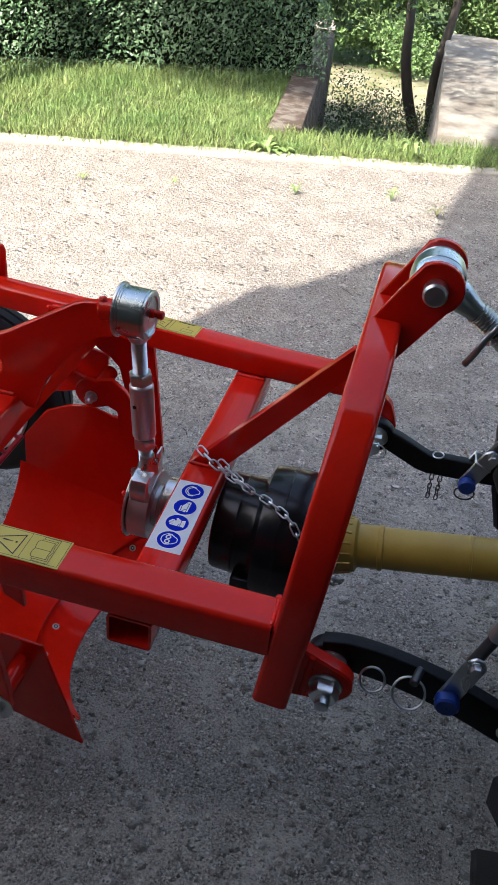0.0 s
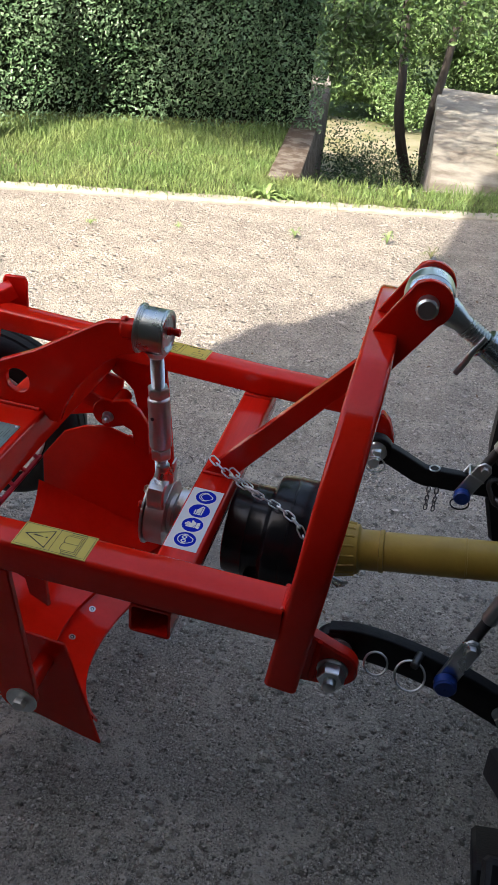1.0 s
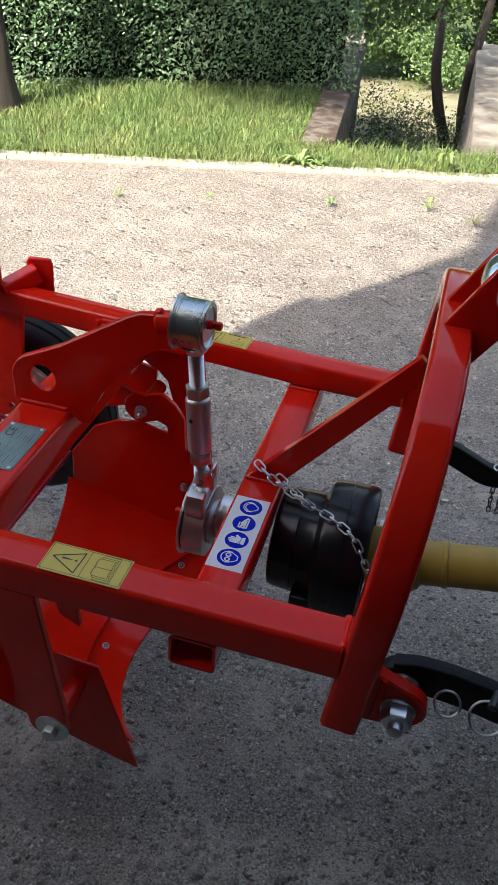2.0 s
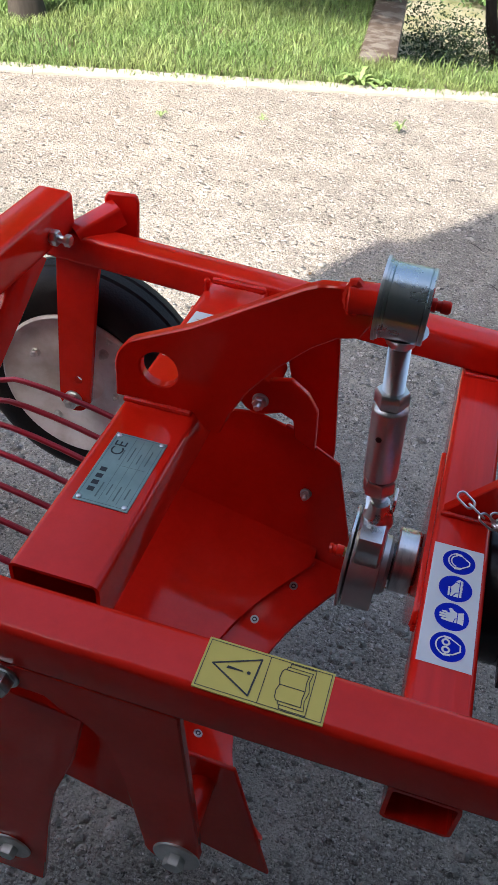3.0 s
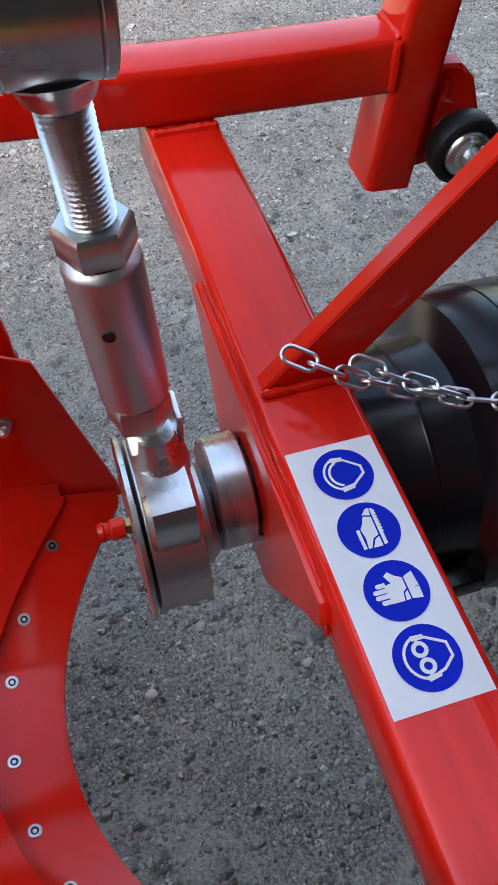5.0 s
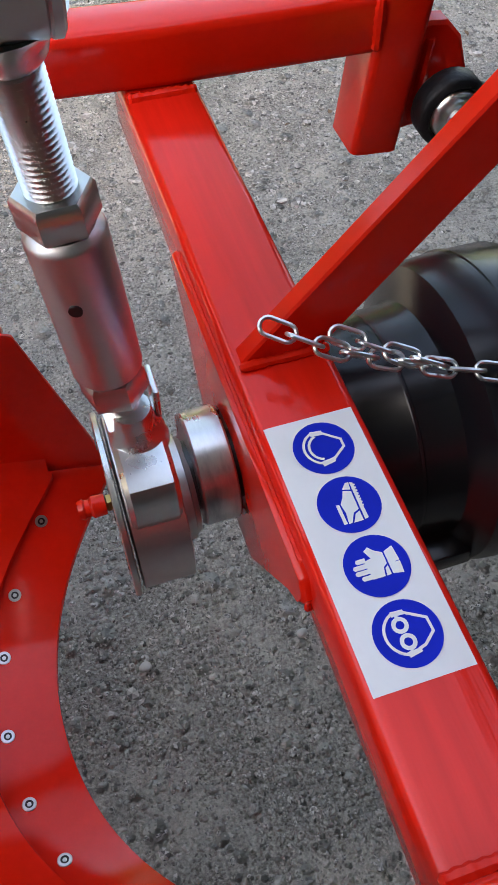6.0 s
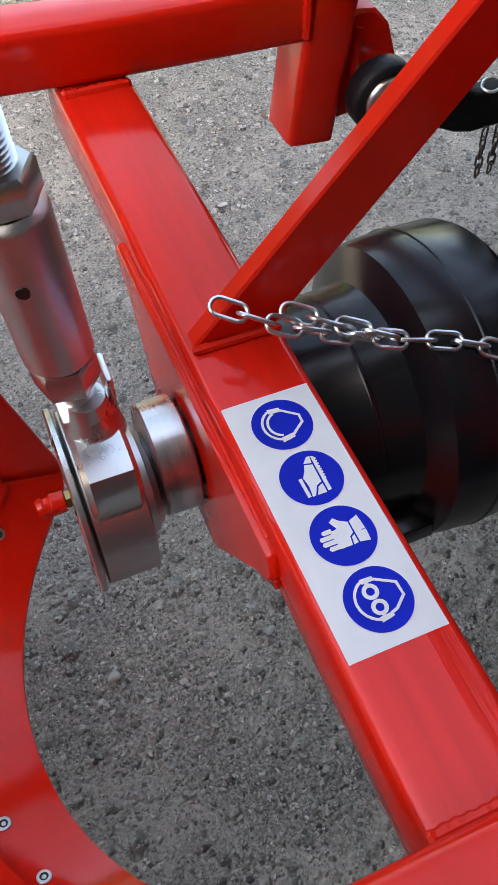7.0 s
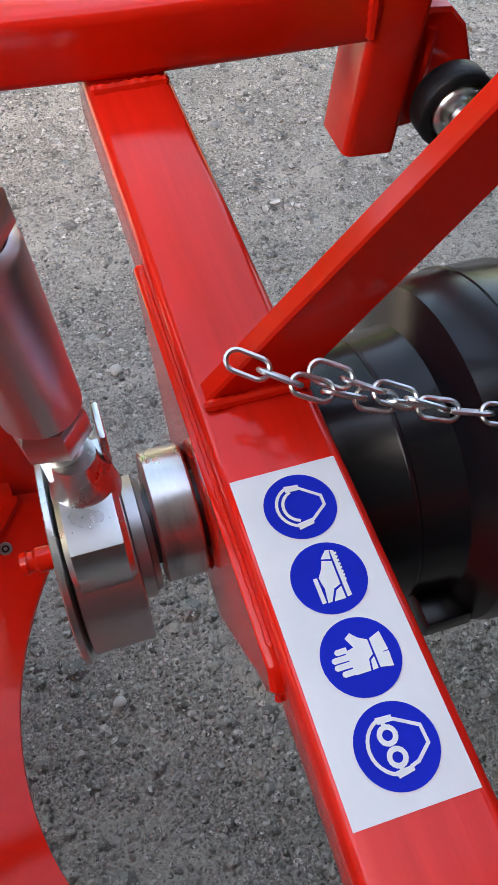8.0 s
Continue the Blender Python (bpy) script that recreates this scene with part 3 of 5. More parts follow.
tree((-0.02, 8.4, DEEP), 4.6, 0.070, (0, 0), 5, label="tree trunk standing in the channel", limb_from=0.85, n=3200, boughs=HANGING, spread=0.55,
     line=[(-0.085, 8.40, -0.80), (-0.22, 8.40, -0.45), (-0.296, 8.40, -0.167), (-0.322, 8.40, 0.154), (-0.379, 8.42, 0.608), (-0.45, 8.45, 1.6), (-0.60, 8.5, 3.4)])
# its boughs are set out of view, sunward of the slab, to dapple it
tree((0.09, 8.7, DEEP), 4.8, 0.066, (0, 0), 7, label="leaning tree beside the channel", limb_from=0.85, n=3000, spread=1.0,
     line=[(0.085, 8.70, -0.85), (0.035, 8.70, -0.45), (0.032, 8.70, -0.17), (0.075, 8.70, 0.128), (0.11, 8.72, 0.64), (0.22, 8.75, 1.6), (0.38, 8.9, 3.6)],
     boughs=[Vector((x, y, 0)) + SUN_FROM * 4.2 for x, y in ((0.35, 6.2), (0.55, 7.6), (0.9, 8.6), (0.2, 8.9), (-0.3, 7.6), (-0.5, 8.6), (1.1, 7.2))])


def woods():
    g = np.random.default_rng(21)
    cl = []
    for k in range(110):
        c = np.array([g.uniform(-9, 9), g.uniform(11.5, 17), g.uniform(-1.0, 4.5)])
        cl.append(c + g.normal(0, 1, (700, 3)) * np.array([0.6, 0.5, 0.4]))
    near = []
    for k in range(120):
        c = np.array([g.uniform(-2.8, 1.8), g.uniform(12.2, 13.8), g.uniform(-0.9, 2.0)])
        near.append(c + g.normal(0, 1, (1300, 3)) * np.array([0.23, 0.22, 0.12]))
    leaves("woods_edge", np.concatenate(near), 0.032, LEAF_LIGHT, "sunlit light green bushes beyond the meadow", "bushes", 26, lay=(0, -0.7, 0.9))
    # tall crowns added out of view behind the hedge to close the sky there
    for k in range(190):
        c = np.array([g.uniform(-11, 9), g.uniform(8.6, 12.5), g.uniform(3.4, 13.5)])
        cl.append(c + g.normal(0, 1, (260, 3)) * np.array([0.8, 0.7, 0.6]))
    leaves("far_woods", np.concatenate(cl), 0.045, LEAF_WOODS_SHADED, "green woods beyond the meadow", "trees", 22, lay=(0, -0.5, 0.8))
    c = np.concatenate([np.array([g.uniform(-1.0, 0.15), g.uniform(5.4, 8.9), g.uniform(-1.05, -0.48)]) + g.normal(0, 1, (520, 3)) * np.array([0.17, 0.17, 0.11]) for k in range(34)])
    leaves("channel_shrubs", c, 0.0175, LEAF_SHADE, "low shrubs growing in the channel, shade put into their leaf colour", "shrub", 23, lay=(0, 0, 1))
    # light shrub beyond the slab
    n = 44000
    d = g.normal(size=(n, 3))
    d /= np.linalg.norm(d, axis=1)[:, None]
    rr = g.uniform(0.75, 1.05, n) * (1 + 0.12 * np.sin(7 * d[:, 0] + 5 * d[:, 2]))
    c = np.array([1.28, 6.10, 0.55]) + d * rr[:, None] * np.array([0.70, 0.75, 1.25])
    leaves("pale_shrub", c, 0.016, LEAF_PALE, "light green leafy shrub beside the slab", "shrub", 25, lay=(-0.3, -0.4, 0.4))


woods()


def stones():
    """Loose grit and small stones lying on the yard, thickest where the machine stands."""
    g = np.random.default_rng(31)
    n1, n2 = 34000, 18000
    xy = np.concatenate([np.stack([g.uniform(-1.6, 1.3, n1), g.uniform(-0.75, 2.3, n1)], 1), np.stack([g.uniform(-3.2, 1.6, n2), g.uniform(1.8, 4.3, n2)], 1)])
    out = (xy - np.array(KERB)[None, :2]) @ np.array(KN)[:2]
    xy = xy[out < -0.045]
    n = len(xy)
    s_ = 0.0016 + 0.0056 * g.random(n) ** 2.0 + 0.007 * (g.random(n) > 0.95) * g.random(n)
    s_ *= np.where(xy[:, 1] > 2.3, 1.55, np.where(xy[:, 1] < 1.1, 0.72, 1.3))
    # a low dome of two six-sided rings and a top
    a6 = np.arange(6) * np.pi / 3
    dome = np.concatenate([np.stack([np.cos(a6), np.sin(a6), 0 * a6 - 0.25], 1), np.stack([0.72 * np.cos(a6 + 0.4), 0.72 * np.sin(a6 + 0.4), 0 * a6 + 0.34], 1), [(0.05, 0.0, 0.55)]])
    tri = [(k, (k + 1) % 6, 6 + k) for k in range(6)] + [((k + 1) % 6, 6 + (k + 1) % 6, 6 + k) for k in range(6)] + [(6 + k, 6 + (k + 1) % 6, 12) for k in range(6)]
    v = dome[None] * np.array([1, 1, 0.7]) * s_[:, None, None] * g.uniform(0.72, 1.25, (n, 13, 1)) * g.uniform(0.7, 1.3, (n, 1, 3))
    a = g.uniform(0, 6.28, n)
    ca, sa = np.cos(a)[:, None], np.sin(a)[:, None]
    x, y = v[:, :, 0] * ca - v[:, :, 1] * sa, v[:, :, 0] * sa + v[:, :, 1] * ca
    v = np.stack([x + xy[:, :1], y + xy[:, 1:], v[:, :, 2]], 2)
    rows_mesh("loose_stones", v[:, np.array(tri)].reshape(-1, 3), 3, STONE, "loose grit and small pale stones on the yard", "gravel")


STONE = material("stone_chips", (0.36, 0.33, 0.295), 0.9, other=(0.22, 0.20, 0.175), scale=60, fine=0.25, each=0.75)
stones()


# ---- weeds and litter ----
def blade_fan(n, length, width, rise, seed, lobes=0):
    """Leaves spreading from one root: each a strip that arches out and down, with toothed edges if lobes is set."""
    rng = random.Random(seed)
    bm = bmesh.new()
    for k in range(n):
        a = 2 * math.pi * k / n + rng.uniform(-0.3, 0.3)
        d, s = Vector((math.cos(a), math.sin(a), 0)), Vector((-math.sin(a), math.cos(a), 0))
        L, up = length * rng.uniform(0.6, 1.2), rise * rng.uniform(0.5, 1.3)
        last = None
        for i in range(9):
            f = i / 8
            w = width * math.sin(math.pi * min(0.08 + 0.9 * f, 0.98)) * (1 - 0.45 * (i % 2) * lobes)
            c = d * (L * f) + Vector((0, 0, 0.004 + up * math.sin(math.pi * min(f, 0.85) * 0.9)))
            row = [bm.verts.new(c - s * w), bm.verts.new(c + Vector((0, 0, -0.15 * w))), bm.verts.new(c + s * w)]
            if last:
                bm.faces.new((last[0], last[1], row[1], row[0]))
                bm.faces.new((last[1], last[2], row[2], row[1]))
            last = row
    return bm


WEED = material("weed_leaf", (0.17, 0.27, 0.08), 0.5, other=(0.22, 0.31, 0.11), scale=25, fine=0.2)
DRY = material("dry_leaf", (0.16, 0.095, 0.045), 0.8, other=(0.09, 0.055, 0.03), scale=30, fine=0.3)
MOSS = material("low_moss", (0.10, 0.13, 0.05), 0.9, other=(0.16, 0.15, 0.08), scale=20, fine=0.3)
for k, (x, y, n, L, w, up, lobes, lab) in enumerate((
        (-0.78, 4.08, 11, 0.14, 0.017, 0.07, 1, "green dandelion growing beside the kerb"), (-0.66, 4.10, 7, 0.08, 0.012, 0.04, 1, "small dandelion beside the kerb"),
        (-0.455, 3.46, 9, 0.055, 0.006, 0.05, 0, "small green weed in the sunlit gravel"), (0.09, 4.36, 8, 0.10, 0.014, 0.12, 0, "broad-leaved weed in front of the kerb"),
        (0.06, 3.62, 10, 0.06, 0.005, 0.06, 0, "thin tuft of weed in the gravel"), (0.32, 3.50, 12, 0.07, 0.004, 0.05, 0, "low tuft of grass in the gravel"),
        (-1.10, 3.30, 6, 0.04, 0.006, 0.02, 1, "tiny weed in the gravel"), (-1.55, 3.10, 7, 0.045, 0.005, 0.03, 0, "tiny tuft in the gravel"))):
    wd = thing("weed", (x, y, 0), lab, "weed", "weeds in the yard")
    bm = blade_fan(n, L, w, up, 60 + k, lobes)
    bm.transform(Matrix.Translation((x, y, 0.002)))
    part("leaves", bm, WEED if k != 5 else MOSS, wd)
rl = random.Random(77)
for k in range(46):
    x, y = rl.uniform(-2.0, 1.2), rl.uniform(0.3, 3.6)
    bm = blade_fan(1, rl.uniform(0.012, 0.03), rl.uniform(0.003, 0.007), 0.004, 200 + k)
    bm.transform(Matrix.Translation((x, y, 0.001)) @ Matrix.Rotation(rl.uniform(0, 6.28), 4, "Z"))
    tagged(part("fallen_leaf", bm, DRY), "small dry brown leaf lying on gravel", "leaf", "fallen leaves")
for k in range(14):
    x, y, a = rl.uniform(-1.5, 0.9), rl.uniform(0.2, 3.4), rl.uniform(0, 6.28)
    L = rl.uniform(0.03, 0.09)
    p = [Vector((x, y, 0.003)), Vector((x + L * 0.5 * math.cos(a) + 0.004, y + L * 0.5 * math.sin(a), 0.005)), Vector((x + L * math.cos(a), y + L * math.sin(a), 0.003))]
    tagged(part("twig", wire(smooth_path(p, 3), 0.0014, 5), BARK), "thin dry twig lying on gravel", "twig", "fallen twigs")
PALE = material("pale_stone", (0.40, 0.38, 0.345), 0.85, other=(0.42, 0.40, 0.36), scale=40, fine=0.15, bump=0.4)
for k, (x, y, r) in enumerate(((-0.14, 0.27, 0.008), (0.02, 0.62, 0.013), (0.20, 0.95, 0.016), (-0.03, 0.80, 0.011), (0.08, 0.25, 0.007), (0.12, 0.40, 0.008), (-0.9, 1.5, 0.014), (-0.5, 2.0, 0.013))):
    bm = bmesh.new()
    bmesh.ops.create_icosphere(bm, subdivisions=2, radius=r)
    rs = random.Random(300 + k)
    off = Vector((rs.uniform(0, 9), rs.uniform(0, 9), 0))
    for v in bm.verts:
        v.co *= 1 + 0.16 * math.sin(v.co.x * 2.6 / r + off.x) + 0.14 * math.sin(v.co.y * 3.1 / r + off.y)
        v.co.z *= 0.62
    bm.transform(Matrix.Translation((x, y, r * 0.34)) @ Matrix.Rotation(rs.uniform(0, 6), 4, "Z"))
    tagged(part("stone", bm, PALE), "small pale loose stone on the gravel", "stone", "loose stones")


# ---- the digger ----
CY = 0.19          # its middle line, and the drive shaft's
digger = thing("potato_digger", (-0.3, CY, 0), "red painted steel potato digger hitched to a tractor", "farm machine")
RAIL_Z, RAIL_T = 0.722, 0.060
YN, YF = -0.1355, 0.510   # the rails' middle lines
FAR_Z, FAR_T = 0.7155, 0.051


def far_y(x):
    """The far rail's middle line, which runs outwards towards the rear."""
    return 0.516 - 0.085 * min(x, 0) - 0.030 * max(x, 0)




def weld(path, r, parent, seed=0, n=7):
    """An uneven painted weld bead, rippled along its run."""
    rng = random.Random(seed)
    ph = rng.uniform(0, 6)
    length = sum((Vector(b) - Vector(a)).length for a, b in zip(path, path[1:]))
    k = max(8, int(length / (r * 0.5)))
    pts = smooth_path(path, max(3, k // (len(path) - 1))) if len(path) > 2 else [Vector(path[0]).lerp(Vector(path[1]), i / k) for i in range(k + 1)]
    bm = wire(pts, r, 8)
    for v in bm.verts:
        i = min(range(len(pts)), key=lambda q: (pts[q] - v.co).length_squared)
        f = 1 + 0.10 * math.sin(1.9 * i + ph) + 0.08 * math.sin(0.43 * i + 2 * ph) - (0.35 if i in (0, len(pts) - 1) else 0)
        v.co = pts[i] + (v.co - pts[i]) * f
    return part("weld", bm, RED, parent)


BOLT = {}


def bolt(at, axis, across, parent, washer=0.0, mat=None, stud=0.0, name="bolt", label=""):
    """A hexagon head or nut on a washer, with the stud's end."""
    bm = nut((0, 0, 0.0025 if washer else 0), (0, 0, 1), across, across * 0.6)
    if washer:
        lathe((0, 0, 0), (0, 0, 1), [(0, washer), (0.002, washer), (0.0028, washer - 0.001)], 28, bm=bm)
    if stud:
        lathe((0, 0, across * 0.55), (0, 0, 1), [(0, across * 0.28), (stud, across * 0.28), (stud + 0.0015, across * 0.22)], 14, bm=bm)
    m = Matrix.Translation(at) @ Vector(axis).to_track_quat("Z", "Y").to_matrix().to_4x4()
    bm.transform(m)
    return part(name, bm, mat or ZINC, parent, label)


def socket_screw(at, axis, r, parent):
    key = "socket"
    if key not in BOLT:
        me = bpy.data.meshes.new("countersunk_screw")
        bm = lathe((0, 0, 0), (0, 0, 1), [(0, r), (0.0010, r), (0.0015, r * 0.92), (0.0015, r * 0.58), (0.0004, r * 0.50)], 24)
        # socket faces inked black to paint the shade in the recess
        for f in bm.faces:
            if f.normal.z > -2 and f.calc_center_median().xy.length < r * 0.56:
                f.material_index = 1
        lathe((0, 0, 0.0003), (0, 0, 1), [(0, r * 0.30), (0.0009, r * 0.30), (0.0011, r * 0.22)], 12, bm=bm)
        bm.to_mesh(me)
        bm.free()
        me.materials.append(ZINC)
        me.materials.append(BLACK_INK)
        BOLT[key] = me
    m = Matrix.Translation(at) @ Vector(axis).to_track_quat("Z", "Y").to_matrix().to_4x4()
    return place("countersunk_screw", BOLT[key], ZINC, parent, "", True, m)


rail_near = part("rail", tube([(-1.35, YN, RAIL_Z), (0.190, YN, RAIL_Z)], 0.056, RAIL_T, 0.008), RED, digger)
rail_far = part("rail", tube([(-0.80, far_y(-0.80), FAR_Z), (0, far_y(0), FAR_Z), (0.188, far_y(0.188), FAR_Z)], 0.052, FAR_T, 0.008), RED, digger)
front_beam = part("crossbeam", tube([(0, -0.160, 0.663), (0, 0.535, 0.663)], 0.064, 0.054, 0.007, open_ends=(True, True)), RED_BRUSHED, digger)
rear_beam = part("crossbeam", tube([(-0.374, -0.096, 0.7195), (-0.374, 0.19, 0.7195), (-0.384, 0.533, 0.697)], 0.094, 0.070, 0.008, open_ends=(True, False)), RED, digger)
weld([(-0.029, 0.484, 0.690), (0.029, 0.484, 0.690)], 0.0048, front_beam, 1, 14)
weld([(-0.033, -0.104, 0.691), (0.033, -0.104, 0.691)], 0.004, front_beam, 2)
weld([(-0.415, 0.484, 0.7535), (-0.333, 0.484, 0.7535)], 0.0055, rear_beam, 3, 18)
weld([(-0.426, 0.484, 0.69), (-0.424, 0.484, 0.754)], 0.005, rear_beam, 4)


# hoop of the headstock: two upright legs bent over into one top, leaning forward
LEAN = 0.085


def hoop_at(y, z):
    return Vector((0.2085 + (z - 0.66) * LEAN, y, z))


def hoop():
    R, zb = 0.210, 0.806
    pts = [hoop_at(YN, 0.597), hoop_at(YN, 0.72), hoop_at(YN, zb - 0.02)]
    pts += [hoop_at(YN + R - R * math.cos(a), zb + R * math.sin(a)) for a in [radians(90 * k / 12) for k in range(13)]]
    far = [hoop_at(YN + YF - p[1], p[2] - 0.006) for p in pts][::-1]
    return part("headstock_hoop", tube(pts + far, 0.056, 0.049, 0.008, up=(1, 0, 0), open_ends=(True, True)), RED, digger)


headstock = hoop()
for y, s in ((YN, -1), (YF, 1)):
    zt = RAIL_Z + RAIL_T / 2 if s < 0 else FAR_Z + FAR_T / 2
    weld([(0.190, y - 0.023, zt - 0.001), (0.190, y + 0.023, zt - 0.001)], 0.0042, headstock, 5, 16)
    weld([(0.189, y + (0.029 if s < 0 else -0.026), 0.695), (0.188, y + (0.029 if s < 0 else -0.026), zt - 0.002)], 0.0048, headstock, 6, 16)
TP = Vector((0.294, CY, 1.096))
for y in (CY - 0.039, CY + 0.039):
    p = part("top_link_plate", plate([(-0.072, -0.074), (-0.060, -0.120), (-0.050, -0.138), (-0.036, -0.120)] + arc(0, 0, 0.0365, -55, 125, 12) + [(-0.078, -0.066)], (TP.x, y, TP.z), (1, 0, 0), (0, 0, 1), 0.010), RED, digger)
    weld([(TP.x - 0.082, y - 0.007, TP.z - 0.068), (TP.x - 0.036, y - 0.007, TP.z - 0.070)], 0.004, p, 9)
part("top_pin", rod((TP.x, CY - 0.064, TP.z), (TP.x, CY + 0.066, TP.z), 0.0160, 28, 0.003), ZINC, digger)
# brace from the crossbeam up to the hoop
brace = part("brace", plate([(-0.027, 0.691), (0.028, 0.691), (0.212, 0.922), (0.214, 0.958), (0.206, 0.966)], (0, CY + 0.006, 0), (1, 0, 0), (0, 0, 1), 0.014), RED, digger)
weld([(-0.028, CY - 0.004, 0.692), (0.03, CY - 0.004, 0.692)], 0.0032, brace, 11, 16)

# lower hitch lugs and pins
PIN, PIN_FAR = Vector((0.272, 0, 0.640)), Vector((0.264, 0, 0.637))
for s in (-1, 1):
    pin = PIN if s < 0 else PIN_FAR
    y = CY + s * 0.318
    lug = part("hitch_lug", plate([(0.205, 0.60), (0.205, 0.685), (0.235, 0.695)] + arc(pin.x, pin.z, 0.036, 80, -90, 12) + [(0.23, 0.60)] if s < 0 else [(0.205, 0.60), (0.205, 0.690), (0.246, 0.704), (0.264, 0.702), (0.280, 0.686)] + arc(pin.x, pin.z, 0.033, 12, -90, 8) + [(0.23, 0.60)], (0, y, 0), (1, 0, 0), (0, 0, 1), 0.022, 0.003), RED, digger)
    weld([(0.243, y - 0.012, 0.61), (0.248, y - 0.012, 0.69)], 0.005, lug, 12)
    part("hitch_pin", rod((pin.x, y + s * 0.03, pin.z), (pin.x, y - s * (0.064 if s < 0 else 0.098), pin.z), 0.0115, 20), ZINC, digger)
    bolt((pin.x, y + s * 0.011, pin.z), (0, s, 0), 0.035, digger, 0.023, ZINC, 0.016, "hitch_nut")

# lifting arm on the rear beam, its stub and the strut
ARM = [(-0.432, 0.756), (-0.335, 0.756), (-0.318, 0.735), (-0.300, 0.735), (-0.287, 0.772), (-0.270, 0.805), (-0.238, 0.848), (-0.205, 0.882), (-0.180, 0.900), (-0.158, 0.906), (-0.149, 0.925), (-0.148, 0.960), (-0.152, 0.964), (-0.205, 0.957), (-0.222, 0.949), (-0.340, 0.874)] + arc(-0.382, 0.798, 0.050, 122, 190, 10)
AY = CY - 0.008
lever = part("lifting_arm", plate(ARM, (0, AY, 0), (1, 0, 0), (0, 0, 1), 0.014, 0.002, holes=[(-0.377, 0.807, 0.023)]), RED, digger)
weld([(-0.420, AY - 0.009, 0.756), (-0.335, AY - 0.009, 0.756)], 0.0042, lever, 13, 20)
D = Vector((-0.120, 0.176, 0.957))     # upper joint
E = Vector((-0.097, 0.181, 0.584))     # lower joint
part("stub", rod((-0.176, D.y - 0.003, D.z - 0.004), (-0.11, D.y, D.z), 0.0165, 22, 0.002), RED, digger)
weld([(-0.171 + 0.0050 * math.cos(radians(a)), AY - 0.009 - 0.002 * math.sin(radians(a)), D.z - 0.004 + 0.0165 * math.sin(radians(a))) for a in range(50, 311, 26)], 0.0060, lever, 14, 5)
drum = part("upper_joint", lathe(D - Vector((0.024, 0, 0)), (1, 0, 0), [(0, 0.018), (0, 0.0365), (0.001, 0.0395), (0.0035, 0.0395), (0.004, 0.0378), (0.0065, 0.0378), (0.007, 0.0365), (0.0078, 0.0374), (0.041, 0.0374), (0.0418, 0.0366), (0.0428, 0.0376), (0.046, 0.0376), (0.0472, 0.036), (0.0472, 0.029), (0.0455, 0.028), (0.0455, 0.010)], 56), ZINC_BLUE, digger)
part("snap_ring", lathe(D - Vector((0.026, 0, 0)), (1, 0, 0), [(0, 0.033), (0, 0.0415), (0.003, 0.0415), (0.003, 0.033)], 48), ZINC, drum)
part("grease_cap", lathe(D + Vector((0.020, 0, 0.004)), (1, 0, 0), [(0, 0.007), (0.007, 0.007), (0.008, 0.0052), (0.012, 0.0052), (0.013, 0.0066), (0.020, 0.0066), (0.022, 0.005)], 14), RED, drum, "red rubber grease cap")

SA = (D - E).normalized()


def along(k):
    return E + SA * k


SL = (D - E).length
part("neck", lathe(along(SL - 0.048), SA, [(0, 0.0122), (0.003, 0.0150), (0.007, 0.0165), (0.012, 0.019), (0.018, 0.026)], 24), ZINC, drum)
# threads, turned as fine rings
thr = [(0, 0.0100)]
for k in range(23):
    thr += [(0.0006 + k * 0.0028, 0.0120), (0.0020 + k * 0.0028, 0.0098)]
part("threaded_rod", lathe(along(SL - 0.112), SA, thr, 20), ZINC, digger)
part("threaded_rod", lathe(along(0.088), SA, thr[:29], 20), ZINC, digger)
part("lock_nut", nut(along(SL - 0.123), SA, 0.033, 0.019, turn=0.3), ZINC, digger, "zinc hexagon lock nut")
tb = part("turnbuckle", lathe(along(0.146), SA, [(0, 0.015), (0.005, 0.0195), (SL - 0.2745, 0.0195), (SL - 0.272, 0.0185), (SL - 0.2695, 0.0155)], 36), STEEL, digger, "bare steel turnbuckle sleeve")
# nothing is cut: a black disc paints the dark inside of the hole
hole = along(SL - 0.160) + Vector((-0.006, -0.0186, 0))
part("hole", lathe(hole, (-0.3, -1, 0), [(0, 0.0034), (0.0012, 0.0034), (0.0012, 0.003)], 14), BLACK_INK, tb)
part("lock_nut", nut(along(0.124), SA, 0.033, 0.021, turn=0.1), ZINC, digger)
eye = part("lower_joint", lathe(E - Vector((0.020, 0, 0)), (1, 0, 0), [(0, 0.060), (0.001, 0.062), (0.036, 0.062), (0.037, 0.060), (0.037, 0.03)], 64), STEEL, digger)
part("end_disc", lathe(E - Vector((0.0265, 0, 0)), (1, 0, 0), [(0, 0.008), (0, 0.0645), (0.0008, 0.066), (0.004, 0.066), (0.005, 0.063)], 64), ZINC, eye, "thin bright end disc")
for k in range(4):
    a = radians(40 + 90 * k)
    part("disc_rivet", lathe(E + Vector((-0.0262, math.cos(a) * 0.044, math.sin(a) * 0.044)), (-1, 0, 0), [(0, 0.0045), (0.0012, 0.004), (0.0012, 0.002), (0.0004, 0.002)], 14), DARK_STEEL, eye)
BOSS = [(0.026, 0.036), (0.026, 0.078), (0.018, 0.086), (-0.030, 0.088), (-0.046, 0.083), (-0.052, 0.072), (-0.052, 0.054), (-0.047, 0.040), (-0.040, 0.034)]
part("clamp_block", plate([(E.y + y, E.z + z) for y, z in BOSS], (E.x - 0.0015, 0, 0), (0, 1, 0), (0, 0, 1), 0.033, 0.003), ZINC, eye, "zinc forged boss with chamfered corners")
